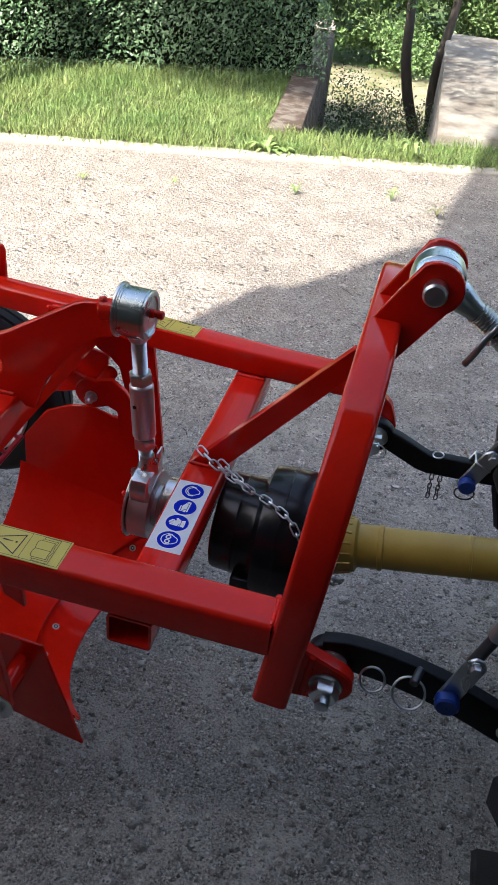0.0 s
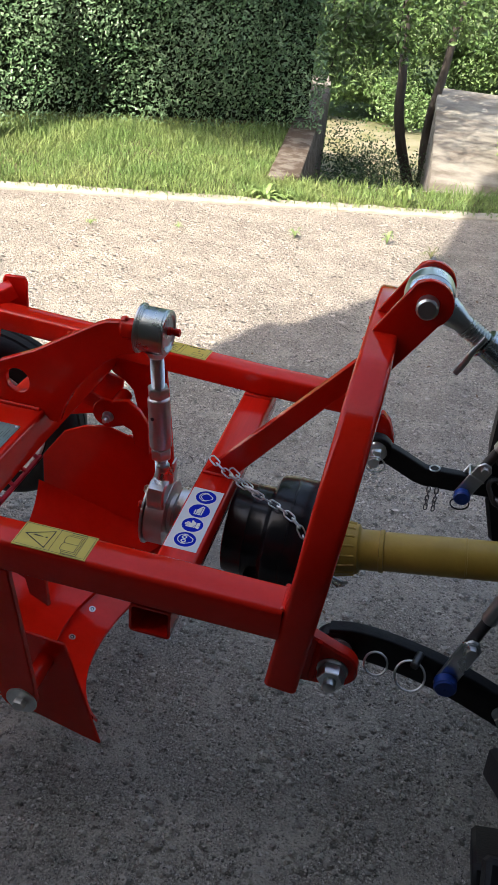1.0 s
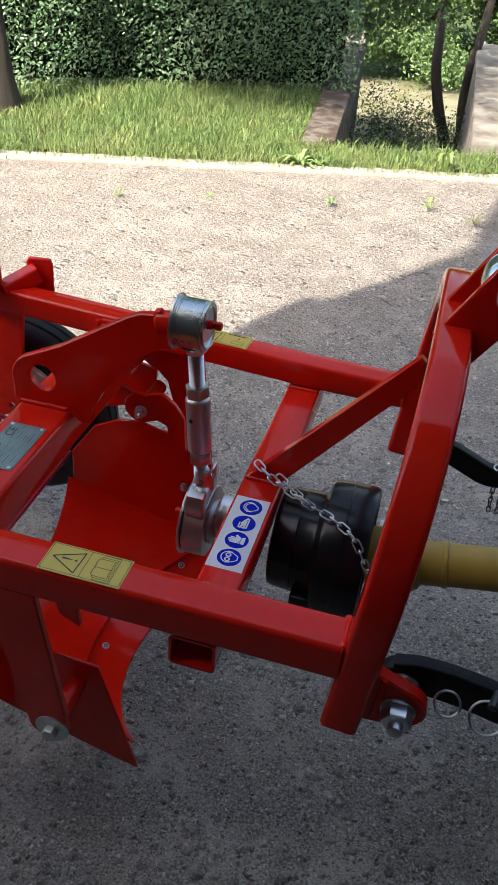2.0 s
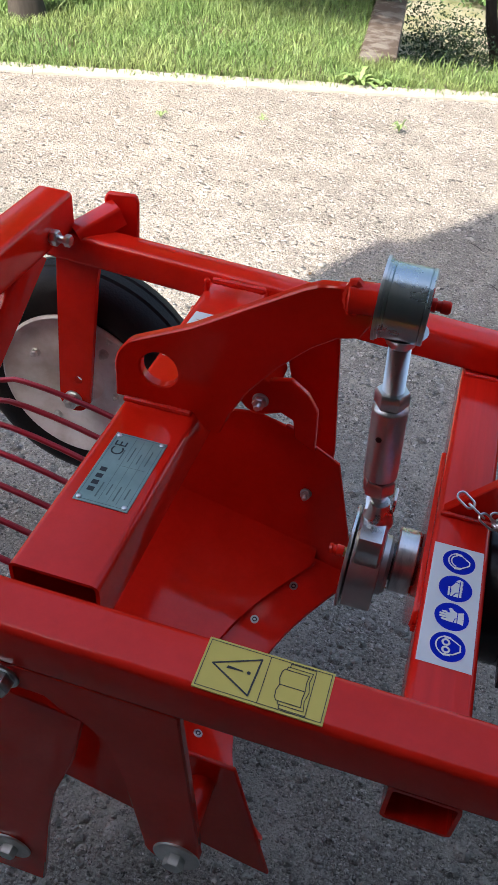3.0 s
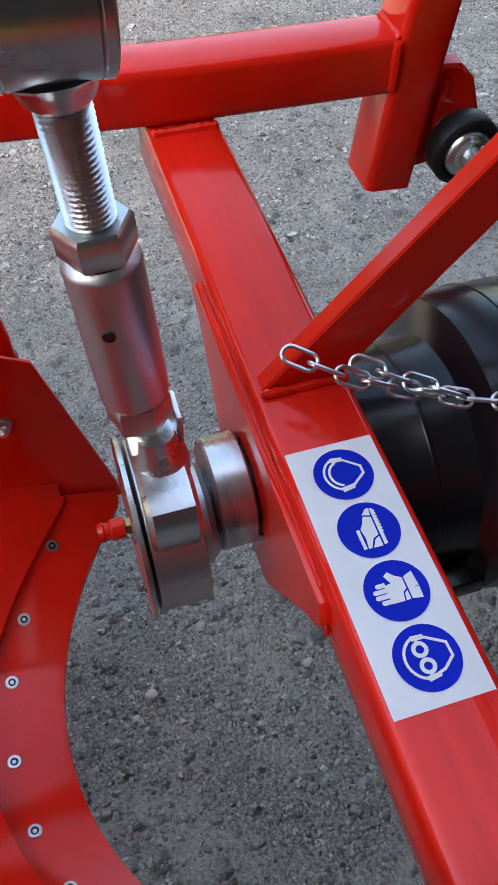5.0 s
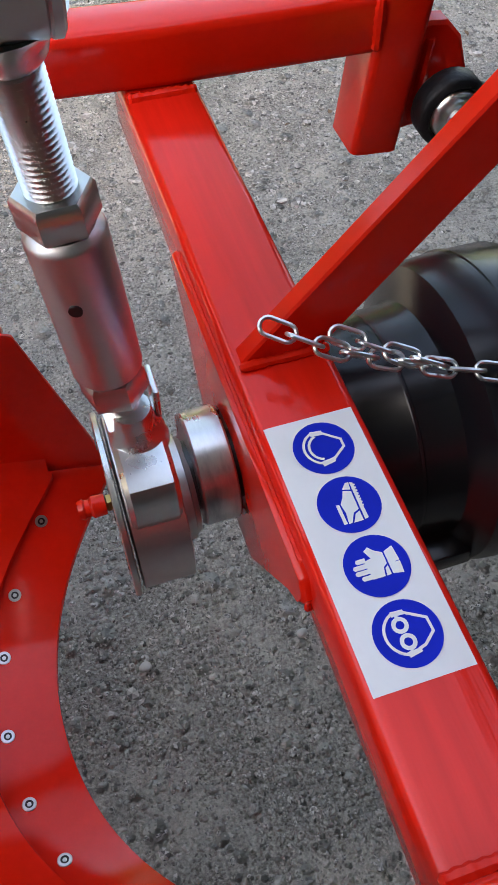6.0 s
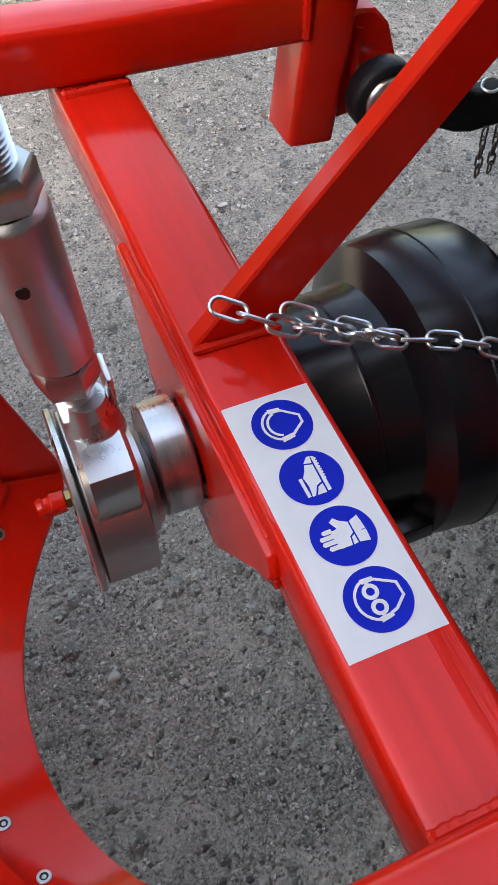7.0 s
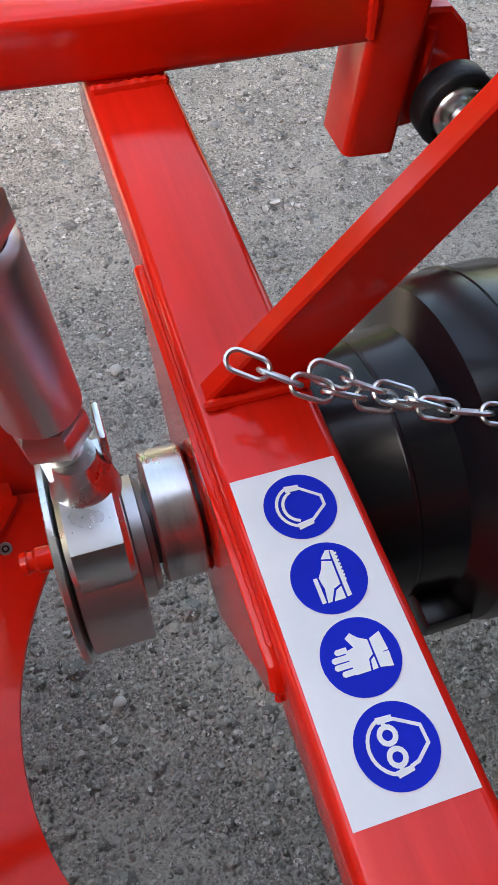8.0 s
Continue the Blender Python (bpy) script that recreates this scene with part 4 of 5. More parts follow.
part("boss_neck", lathe(E + Vector((0, -0.006, 0.078)), SA, [(0, 0.019), (0.012, 0.017), (0.020, 0.0135), (0.034, 0.012)], 28), ZINC, eye)
part("collar", lathe(E + Vector((0.0165, 0, 0)), (1, 0, 0), [(0, 0.036), (0.001, 0.0385), (0.008, 0.0385), (0.009, 0.036), (0.0125, 0.034)], 48), STEEL, eye, "turned steel collar")
tabm = rbox(0.0125, 0.0165, -0.004, 0.020, 0.076, 0.116, 0.0018, 2)
tabm.transform(Matrix.Translation(E))
part("lock_tab", tabm, ZINC, eye)
part("nipple", lathe(E - Vector((0.026, 0, -0.004)), (-1, 0, 0), [(0, 0.0065), (0.004, 0.0065), (0.006, 0.003), (0.009, 0.003)], 6), material("brass", (0.5, 0.36, 0.12), 0.3, 1.0), eye, "brass grease nipple")
part("grease_cap", lathe(E - Vector((0.031, 0, -0.004)), (-1, 0, 0), [(0, 0.0075), (0.009, 0.008), (0.011, 0.0062), (0.014, 0.0062), (0.0155, 0.0075), (0.019, 0.0065)], 14), RED, eye, "red rubber grease cap")
HZ = 0.596
# dark colour here paints the shaded gap between hub and plate
part("shaft_end", rod((-0.092, 0.182, HZ - 0.004), (-0.03, 0.182, HZ), 0.025, 28), DARK_STEEL, digger)
part("eccentric_hub", lathe((-0.0655, 0.184, HZ + 0.002), (1, 0, 0), [(0, 0.026), (0, 0.0395), (0.0014, 0.0410), (0.024, 0.0410), (0.0255, 0.0395), (0.0255, 0.026)], 64), WORN_STEEL, digger, "worn bright steel hub")
bplate = part("bearing_plate", plate([(0.330, 0.660), (0.300, 0.636), (0.238, 0.548), (0.228, 0.540), (0.135, 0.540), (0.125, 0.548), (0.062, 0.632), (0.047, 0.645), (0.043, 0.660), (0.050, 0.673), (0.320, 0.673)], (-0.0325, 0, 0), (0, 1, 0), (0, 0, 1), 0.010, 0.0025, holes=[(0.184, HZ, 0.038)]), RED, digger)
weld([(-0.0325, 0.06, 0.6725), (-0.0325, 0.31, 0.6725)], 0.0022, bplate, 17, 60)
weld([(-0.033, 0.044, 0.645), (-0.033, 0.046, 0.654)], 0.0022, bplate, 18, 5)
part("bearing", lathe((-0.0335, 0.184, HZ), (1, 0, 0), [(0, 0.0385), (0.02, 0.0385), (0.02, 0.02)], 36), DARK_STEEL, digger)


# ---- scoop: a trough with a crescent share screwed on its lip ----
HW = 0.255


def trough_z(x, y):
    d = min(abs(y - CY) / HW, 0.9995)
    return 0.158 + 0.17 * (1 - math.sqrt(1 - d * d)) - 0.25 * (x + 0.25)


def lip_x(y):
    d = y - CY
    return min(-0.240 + 0.305 - math.sqrt(max(0.305 ** 2 - d * d, 0)), -0.122 if d > 0 else -0.142)


def trough(name, front, back, lift, thick, rows, span=0.985):
    bm = bmesh.new()
    layers = []
    for dz in (lift, lift - thick):
        loops = []
        for i in range(rows + 1):
            f = i / rows
            loop = []
            for j in range(49):
                y = CY - HW * math.cos(math.pi * j / 48) * span
                x = front(y) + (back(y) - front(y)) * f
                loop.append(Vector((x, y, trough_z(x, y) + dz)))
            loops.append(loop)
        layers.append(rings(bm, loops, closed=False, caps=(False, False)))
    up, dn = layers
    edge = [(0, j) for j in range(49)] + [(i, 48) for i in range(1, rows + 1)] + [(rows, j) for j in range(47, -1, -1)] + [(i, 0) for i in range(rows - 1, 0, -1)]
    for (i, j), (k, l) in zip(edge, edge[1:] + edge[:1]):
        bm.faces.new((up[i][j], up[k][l], dn[k][l], dn[i][j]))
    bmesh.ops.recalc_face_normals(bm, faces=bm.faces)
    return part(name, bm, RED, digger)


scoop = trough("scoop_floor", lambda y: lip_x(y) - 0.084 + 0.30 * abs(y - CY) ** 2, lambda y: -0.497, 0.009, 0.006, 16)
trough("share_backing", lambda y: lip_x(y) - 0.080 + 0.30 * abs(y - CY) ** 2, lambda y: lip_x(y) - 0.112 + 0.30 * abs(y - CY) ** 2, 0.0125, 0.008, 3, 0.955)
share = trough("share", lip_x, lambda y: lip_x(y) - 0.105, 0.0, 0.008, 5, 0.970)
for d in (0.212, 0.143, 0.077, -0.010, -0.087, -0.152, -0.210):
    y = CY + d
    x = lip_x(y) - 0.058
    n = Vector((0.25, -(trough_z(x, y + 0.005) - trough_z(x, y - 0.005)) / 0.01, 1)).normalized()
    socket_screw(Vector((x, y, trough_z(x, y))) + n * 0.0002, n, 0.0075, share)
SIDE = [(-0.112, 0.235), (-0.176, 0.497), (-0.262, 0.546), (-0.322, 0.562), (-0.370, 0.553), (-0.425, 0.525), (-0.482, 0.445), (-0.485, 0.37), (-0.475, 0.33), (-0.30, 0.27), (-0.16, 0.235)]
side_far = part("scoop_side", plate(SIDE, (0, CY + HW, 0), (1, 0, 0), (0, 0, 1), 0.006), RED, digger)
side_near = part("scoop_side", plate([(-0.122, 0.205)] + [(x - 0.008, min(z - 0.008, 0.475 + 0.02 * math.sin(9 * x))) for x, z in SIDE[1:-1]] + [(-0.16, 0.215)], (0, CY - HW - 0.006, 0), (1, 0, 0), (0, 0, 1), 0.006), RED, digger)
bolt((-0.222, CY + HW - 0.003, 0.418), (0, -1, 0), 0.014, side_far, 0.010, ZINC, 0.008)
weld([(-0.232, CY + HW - 0.004, 0.54), (-0.27, CY + HW - 0.004, 0.552)], 0.004, side_far, 21)
for s, side in ((1, side_far), (-1, side_near)):
    y = CY + s * (HW - 0.012)
    ear = part("pivot_ear", plate([(-0.252, 0.540), (-0.217, 0.520), (-0.222, 0.600), (-0.240, 0.628), (-0.268, 0.648), (-0.300, 0.640)] + arc(-0.315, 0.605, 0.034, 65, 290, 12) + [(-0.278, 0.583), (-0.258, 0.574)], (0, y, 0), (1, 0, 0), (0, 0, 1), 0.010), RED, digger)
    bolt((-0.312, y - 0.006, 0.600), (0, -1, 0), 0.019, ear, 0.013, ZINC, 0.012)
    part("pivot_bar", plate([(-0.300, 0.588), (-0.300, 0.616), (-0.430, 0.665), (-0.430, 0.625)], (0, y + s * 0.016, 0), (1, 0, 0), (0, 0, 1), 0.010), RED, digger)
    part("pivot_sleeve", rod((-0.312, y + 0.005, 0.600), (-0.312, CY + s * 0.335, 0.600), 0.017, 18), RED, digger)

# hanging skid arms under both rails, with the big pivot bolts
SKID = [(-0.420, 0.6925), (-0.222, 0.6925), (-0.222, 0.680), (-0.197, 0.440)] + arc(-0.229, 0.405, 0.034, 20, -185, 12) + [(-0.283, 0.541), (-0.299, 0.606), (-0.321, 0.628), (-0.345, 0.640), (-0.36, 0.655), (-0.42, 0.655)]
for s in (-1, 1):
    y = CY + s * 0.3455 if s < 0 else far_y(-0.3) + 0.005
    sk = part("skid_arm", plate(SKID, (0, y, 0), (1, 0, 0), (0, 0, 1), 0.012, 0.002), RED, digger)
    bolt((-0.222, y + s * 0.006, 0.400), (0, s, 0), 0.021, sk, 0.028, DULL_ZINC, 0, "pivot_bolt", "large zinc bolt on a wide washer")
    part("pivot_spacer", rod((-0.222, y - s * 0.005, 0.404), (-0.222, CY + s * (HW + 0.004), 0.404), 0.016, 18), RED, digger)
    weld([(-0.225, y + s * 0.005, 0.6915), (-0.42, y + s * 0.005, 0.6915)], 0.0018, sk, 30, 16)
    if s > 0:
        part("side_wing", plate([(-0.322, 0.628), (-0.47, 0.662), (-0.47, 0.50), (-0.335, 0.54)], (0, y - 0.001, 0), (1, 0, 0), (0, 0, 1), 0.010), RED, digger)
    if s < 0:
        fl = part("side_wing", plate([(-0.322, 0.628), (-0.60, 0.665), (-0.60, 0.16), (-0.415, 0.16), (-0.402, 0.25), (-0.390, 0.34), (-0.372, 0.44), (-0.342, 0.53)], (0, y + 0.001, 0), (1, 0, 0), (0, 0, 1), 0.010), RED, digger)
        bolt((-0.452, y - 0.005, 0.245), (0, s, 0), 0.021, fl, 0.028, DULL_ZINC, 0, "pivot_bolt")
    bolt((-0.40, y + s * 0.006, 0.670), (0, s, 0), 0.024, sk, 0.017, ZINC, 0.006)

# sieve rods behind the scoop
for k in range(9):
    y = 0.425 - k * 0.056
    sag = 0.03 * math.sin(k * 0.7)
    part("sieve_rod", wire(smooth_path([(-0.488, y, 0.445), (-0.56, y, 0.490), (-0.72, y, 0.520), (-0.80, y + 0.004, 0.500 - sag), (-1.12, y + 0.008, 0.44)], 4), 0.0048, 8), RED_ROD, digger)
part("sieve_cross_rod", wire([(-0.488, -0.06, 0.440), (-0.488, 0.44, 0.440)], 0.006, 8), RED_ROD, digger)

# rear frame over the rail
T1 = part("rear_beam", tube([(-0.712, -0.20, 0.773), (-0.712, 0.566, 0.773)], 0.062, 0.066, 0.008), RED, digger)
part("rear_leg", tube([(-0.712, 0.46, 0.752), (-0.745, 0.32, 0.60)], 0.06, 0.05, 0.007), RED, digger)
bolt((-0.681, 0.490, 0.764), (1, 0, 0), 0.022, T1, 0, ZINC, 0.0)
part("stop_screw", rod((-0.676, 0.490, 0.764), (-0.652, 0.491, 0.763), 0.006, 14), ZINC, T1)
bolt((-0.658, 0.491, 0.763), (1, 0, 0), 0.017, T1, 0, ZINC)
T2 = part("post", tube([(-0.675, 0.560, 0.735), (-0.622, 0.612, 0.765)], 0.040, 0.036, 0.006), RED, digger)
part("post_plate", plate([(-0.030, -0.066), (0.026, -0.066), (0.028, 0.02), (0.024, 0.032), (-0.024, 0.032), (-0.030, 0.02)], (-0.620, 0.622, 0.762), (1, 0.12, 0), (0, 0, 1), 0.010, 0.003), RED, T2)

# support wheel on a flat bar
WC = Vector((-0.718, 0.655, 0.388))


def wheel():
    w = part("wheel", lathe(WC - Vector((0, 0.06, 0)), (0, 1, 0), [(0.012, 0.140), (0.004, 0.156), (0.006, 0.163), (-0.004, 0.180), (-0.002, 0.203), (0.006, 0.222), (0.020, 0.235), (0.034, 0.240), (0.038, 0.234), (0.043, 0.241), (0.062, 0.242), (0.066, 0.236), (0.071, 0.241), (0.092, 0.236), (0.108, 0.222), (0.116, 0.195), (0.108, 0.150)], 64, caps=(False, False)), RUBBER, digger, "black rubber tyre with a ribbed shoulder")
    part("rim", lathe(WC - Vector((0, 0.060, 0)), (0, 1, 0), [(0.026, 0.0), (0.026, 0.045), (0.020, 0.052), (0.012, 0.10), (0.008, 0.140), (0.000, 0.150), (-0.003, 0.156), (0.001, 0.161), (0.012, 0.158), (0.03, 0.15)], 56, caps=(False, False)), WHITE_PAINT, w, "white painted steel rim")
    for k in range(4):
        a = radians(58 + 90 * k)
        bolt(WC + Vector((math.cos(a) * 0.105, -0.049, math.sin(a) * 0.105)), (0, -1, 0), 0.013, w, 0.010, ZINC, 0.008, "wheel_bolt")
    for a, r in ((60, 0.143), (-8, 0.075)):
        a = radians(a)
        bolt(WC + Vector((math.cos(a) * r, -0.052 if r > 0.1 else -0.044, math.sin(a) * r)), (0, -1, 0), 0.010, w, 0.007, ZINC, 0.006, "rim_bolt")
    return w


wheel()
bar = part("wheel_bar", plate([(-0.722, 0.70), (-0.640, 0.70), (-0.652, 0.64), (-0.682, 0.375)] + arc(-0.715, 0.381, 0.031, -15, -165, 8) + [(-0.727, 0.64)], (0, 0.578, 0), (1, 0, 0), (0, 0, 1), 0.012, 0.002, holes=[(-0.702, 0.428, 0.008)]), RED, digger)
bolt((-0.715, 0.571, 0.381), (0, -1, 0), 0.026, bar, 0.018, ZINC, 0.010, "axle_nut")
part("axle", rod((-0.717, 0.58, 0.386), (-0.718, 0.66, 0.388), 0.014), ZINC, digger)

# ---- labels and plates ----
def flat(polys, z, thick, parent, name, mat, label="", lift=0.0):
    """Thin printed shapes lying on a level face."""
    bm = bmesh.new()
    for poly in polys:
        vs = [bm.verts.new((x, y, z)) for x, y in poly]
        try:
            bm.faces.new(vs)
        except ValueError:
            pass
    bmesh.ops.recalc_face_normals(bm, faces=bm.faces)
    for f in bm.faces:
        if f.normal.z < 0:
            f.normal_flip()
    bmesh.ops.triangulate(bm, faces=bm.faces)
    return part(name, bm, mat, parent, label, smooth=False)


def stroke(pts, w, closed=False):
    """Bars along a line of points."""
    out = []
    seq = list(zip(pts, pts[1:] + (pts[:1] if closed else []))) if closed else list(zip(pts, pts[1:]))
    for (x0, y0), (x1, y1) in seq:
        d = math.hypot(x1 - x0, y1 - y0) or 1
        ux, uy = (x1 - x0) / d, (y1 - y0) / d
        e = w * 0.5
        out.append([(x0 - ux * e * 0.6 - uy * e, y0 - uy * e * 0.6 + ux * e), (x1 + ux * e * 0.6 - uy * e, y1 + uy * e * 0.6 + ux * e), (x1 + ux * e * 0.6 + uy * e, y1 + uy * e * 0.6 - ux * e), (x0 - ux * e * 0.6 + uy * e, y0 - uy * e * 0.6 - ux * e)])
    return out


def ring_strokes(cx, cy, r, w, a0=0, a1=360, n=18):
    return stroke(arc(cx, cy, r, a0, a1, n), w)


def disc(cx, cy, r, n=40):
    return [(cx + r * math.cos(2 * math.pi * k / n), cy + r * math.sin(2 * math.pi * k / n)) for k in range(n)]


ZS = 0.690


def safety_label():
    bm = bmesh.new()
    prof = [(-0.0286, ZS + 0.0001), (-0.0270, ZS + 0.0005), (-0.0250, ZS + 0.0006), (0.0245, ZS + 0.0006), (0.0262, ZS + 0.0004)]
    rings(bm, [[Vector((x, y, z)) for x, z in prof] for y in (0.1392, -0.0242)], closed=False, caps=(False, False))
    bmesh.ops.recalc_face_normals(bm, faces=bm.faces)
    if sum(f.normal.z for f in bm.faces) < 0:
        bmesh.ops.reverse_faces(bm, faces=bm.faces)
    lab = part("safety_label", bm, WHITE_FILM, digger, "white label with four blue protection signs")
    z1, z2 = ZS + 0.0010, ZS + 0.0014
    R = 0.0178
    mm = 0.001
    signs = []
    # ear muffs, boots, gloves, goggles, lying on their side
    ears = stroke(arc(0, 0.3, 11.4, 108, 252, 12), 1.5) + stroke(arc(0.3, 0.3, 8.6, 112, 248, 12), 1.5) + stroke([(2.5, 9.4), (11.4, 2.6), (11.4, -2.6), (3.2, -9.0)], 1.5)
    ears += [[(-4.6, 12.2), (2.6, 11.4), (2.6, 8.4), (-4.6, 8.8)], [(-4.4, -9.0), (3.4, -8.0), (3.4, -11.0), (-4.4, -12.4)]]
    boot = [[(-0.6, 9.4), (2.6, 13.0), (4.6, 13.0), (3.9, 8.2)], [(-0.6, 8.4), (3.9, 7.2), (3.7, -4.6), (0.2, -6.0), (-2.8, -11.6), (-4.8, -11.8), (-3.9, -5.0), (-4.8, 0.8), (-2.2, 4.6)], [(-1.8, -11.8), (0.9, -7.0), (3.7, -5.7), (3.7, -11.8)], [(-7.6, 1.0), (-5.6, 1.0), (-5.4, -11.4), (-7.4, -11.6)], [(4.9, 12.8), (6.6, 12.0), (6.9, -11.0), (4.7, -11.4)]]
    boot += [[(6.4, y0 + 0.7), (7.4, y0 + 0.5), (7.4, y0 - 0.5), (6.4, y0 - 0.7)] for y0 in [10.5 - 1.9 * k for k in range(8)]]
    hand = [[(6.2, 6.2), (11.6, 8.2), (12.4, -0.6), (10.0, -0.8), (10.0, -1.2), (12.4, -1.1), (12.0, -8.0), (6.2, -6.9)], [(-1.8, 4.4), (-4.0, 9.2), (-1.2, 11.0), (1.4, 8.2), (5.3, 6.0), (5.3, -0.6), (2.8, -2.2), (1.8, -7.2), (-5.0, -7.2), (-6.0, 3.6)], [(5.3, -1.7), (5.3, -7.0), (2.7, -7.2), (3.4, -3.0)]]
    for x0, y0 in ((-10.6, 4.2), (-13.0, 1.0), (-12.8, -2.2), (-10.6, -5.6)):
        hand.append([(-5.0, y0 + 1.35), (-5.0, y0 - 1.35), (x0 + 0.8, y0 - 1.3), (x0, y0 - 0.5), (x0, y0 + 0.5), (x0 + 0.8, y0 + 1.3)])
    face = stroke(arc(-0.2, 0.4, 11.6, 112, 250, 12), 1.5) + stroke([(2.0, 10.4), (12.2, 4.6), (12.6, -2.8), (6.0, -8.2), (2.4, -9.2)], 1.5) + ring_strokes(-2.2, 4.6, 3.3, 2.1) + ring_strokes(-1.6, -4.4, 3.3, 2.1)
    face += [[(-4.8, 12.4), (2.2, 12.0), (2.2, 9.4), (-4.6, 9.6)], [(-4.4, -9.2), (3.0, -8.8), (3.2, -11.0), (-4.0, -12.2)], [(-3.2, 8.0), (-1.4, 8.0), (-1.4, 10.0), (-3.2, 10.0)], [(-2.6, -7.6), (-0.8, -7.6), (-0.8, -9.6), (-2.6, -9.6)]]
    for y, shapes, nm in zip((0.1165, 0.0775, 0.0390, 0.0005), (ears, boot, hand, face), ("ear_sign", "boot_sign", "glove_sign", "goggle_sign")):
        flat([disc(0.0002, y, R)], z1, 0, lab, nm, BLUE_FILM, "blue round protection sign")
        part("symbol", flat_bm([[(px * mm + 0.0002, py * mm + y) for px, py in q] for q in shapes], z2), WHITE_FILM, lab, "white printed symbol", smooth=False)
    return lab


def flat_bm(polys, z):
    bm = bmesh.new()
    for i, poly in enumerate(polys):
        f = bm.faces.new([bm.verts.new((x, y, z + 0.00002 * (i % 12))) for x, y in poly])
    bm.normal_update()
    for f in bm.faces:
        if f.normal.z < 0:
            f.normal_flip()
    bmesh.ops.triangulate(bm, faces=bm.faces)
    return bm


safety_label()


def warning_label(x0, x1, y0, y1, z, near):
    lab = part("warning_label", rbox(x0, x1, y0, y1, z - 0.001, z + 0.0006, 0.0003, 1), YELLOW_FILM, digger, "yellow warning label with black line drawings")
    w, h = x1 - x0, y1 - y0

    def P(u, v):
        return (x0 + u * w, y0 + v * h)
    ink = stroke([P(0.02, 0.05), P(0.98, 0.05), P(0.98, 0.95), P(0.02, 0.95)], 0.0007, True) + stroke([P(0.5, 0.05), P(0.5, 0.95)], 0.0007)
    ink += stroke([P(0.09, 0.52), P(0.44, 0.84), P(0.42, 0.12)], 0.0016, True)
    if near:
        ink += [[P(0.20, 0.50), P(0.21, 0.555), P(0.33, 0.535), P(0.33, 0.515)], disc(*P(0.375, 0.525), 0.0017, 14)]
        # an open book lying on its side: two bulging pages and the leaves under them
        for s_ in (1, -1):
            page = [P(0.62, 0.5), P(0.605, 0.5 + s_ * 0.12), P(0.61, 0.5 + s_ * 0.24), P(0.625, 0.5 + s_ * 0.30), P(0.815, 0.5 + s_ * 0.30), P(0.808, 0.5 + s_ * 0.16), P(0.815, 0.5)]
            ink += stroke(page, 0.0008)
            ink += stroke([P(0.64, 0.5 + s_ * 0.31), P(0.645, 0.5 + s_ * 0.36), P(0.84, 0.5 + s_ * 0.36), P(0.828, 0.5 + s_ * 0.18), P(0.845, 0.5)], 0.0007)
            ink += stroke([P(0.66, 0.5 + s_ * 0.37), P(0.66, 0.5 + s_ * 0.43), P(0.86, 0.5 + s_ * 0.43), P(0.86, 0.5)], 0.0007)
        ink += stroke([P(0.62, 0.5), P(0.815, 0.5)], 0.0008)
    else:
        ink += stroke([P(0.22, 0.5), P(0.30, 0.58), P(0.36, 0.50)], 0.002) + stroke([P(0.28, 0.42), P(0.35, 0.36)], 0.0018) + [disc(*P(0.26, 0.62), 0.0018, 12)]
        ink += stroke([P(0.62, 0.88), P(0.86, 0.88)], 0.003) + [disc(*P(0.58, 0.88), 0.0022, 12)] + stroke([P(0.70, 0.42), P(0.90, 0.42), P(0.90, 0.2), P(0.70, 0.2)], 0.0009, True) + stroke([P(0.76, 0.62), P(0.80, 0.62)], 0.0012) + stroke([P(0.78, 0.54), P(0.78, 0.70)], 0.0012)
    part("drawing", flat_bm(ink, z + 0.0009), BLACK_INK, lab, "black printed lines", smooth=False)
    return lab


warning_label(-0.2125, -0.0985, -0.1615, -0.1095, RAIL_Z + RAIL_T / 2, True)
far_label = warning_label(-0.058, 0.058, -0.0235, 0.0235, 0, False)
far_label.matrix_basis = pose(-0.180, far_y(-0.180), FAR_Z + FAR_T / 2, 0, 0, -4.8)


def lettering(text, size, m, mat, parent, name="lettering", label=""):
    cu = bpy.data.curves.new("text", "FONT")
    cu.body, cu.size, cu.align_x, cu.align_y = text, size, "CENTER", "CENTER"
    tmp = bpy.data.objects.new("text", cu)
    scene.collection.objects.link(tmp)
    me = bpy.data.meshes.new_from_object(tmp.evaluated_get(bpy.context.evaluated_depsgraph_get()))
    bpy.data.objects.remove(tmp)
    me.transform(m)
    me.materials.clear()
    return place(name, me, mat, parent, label, False)


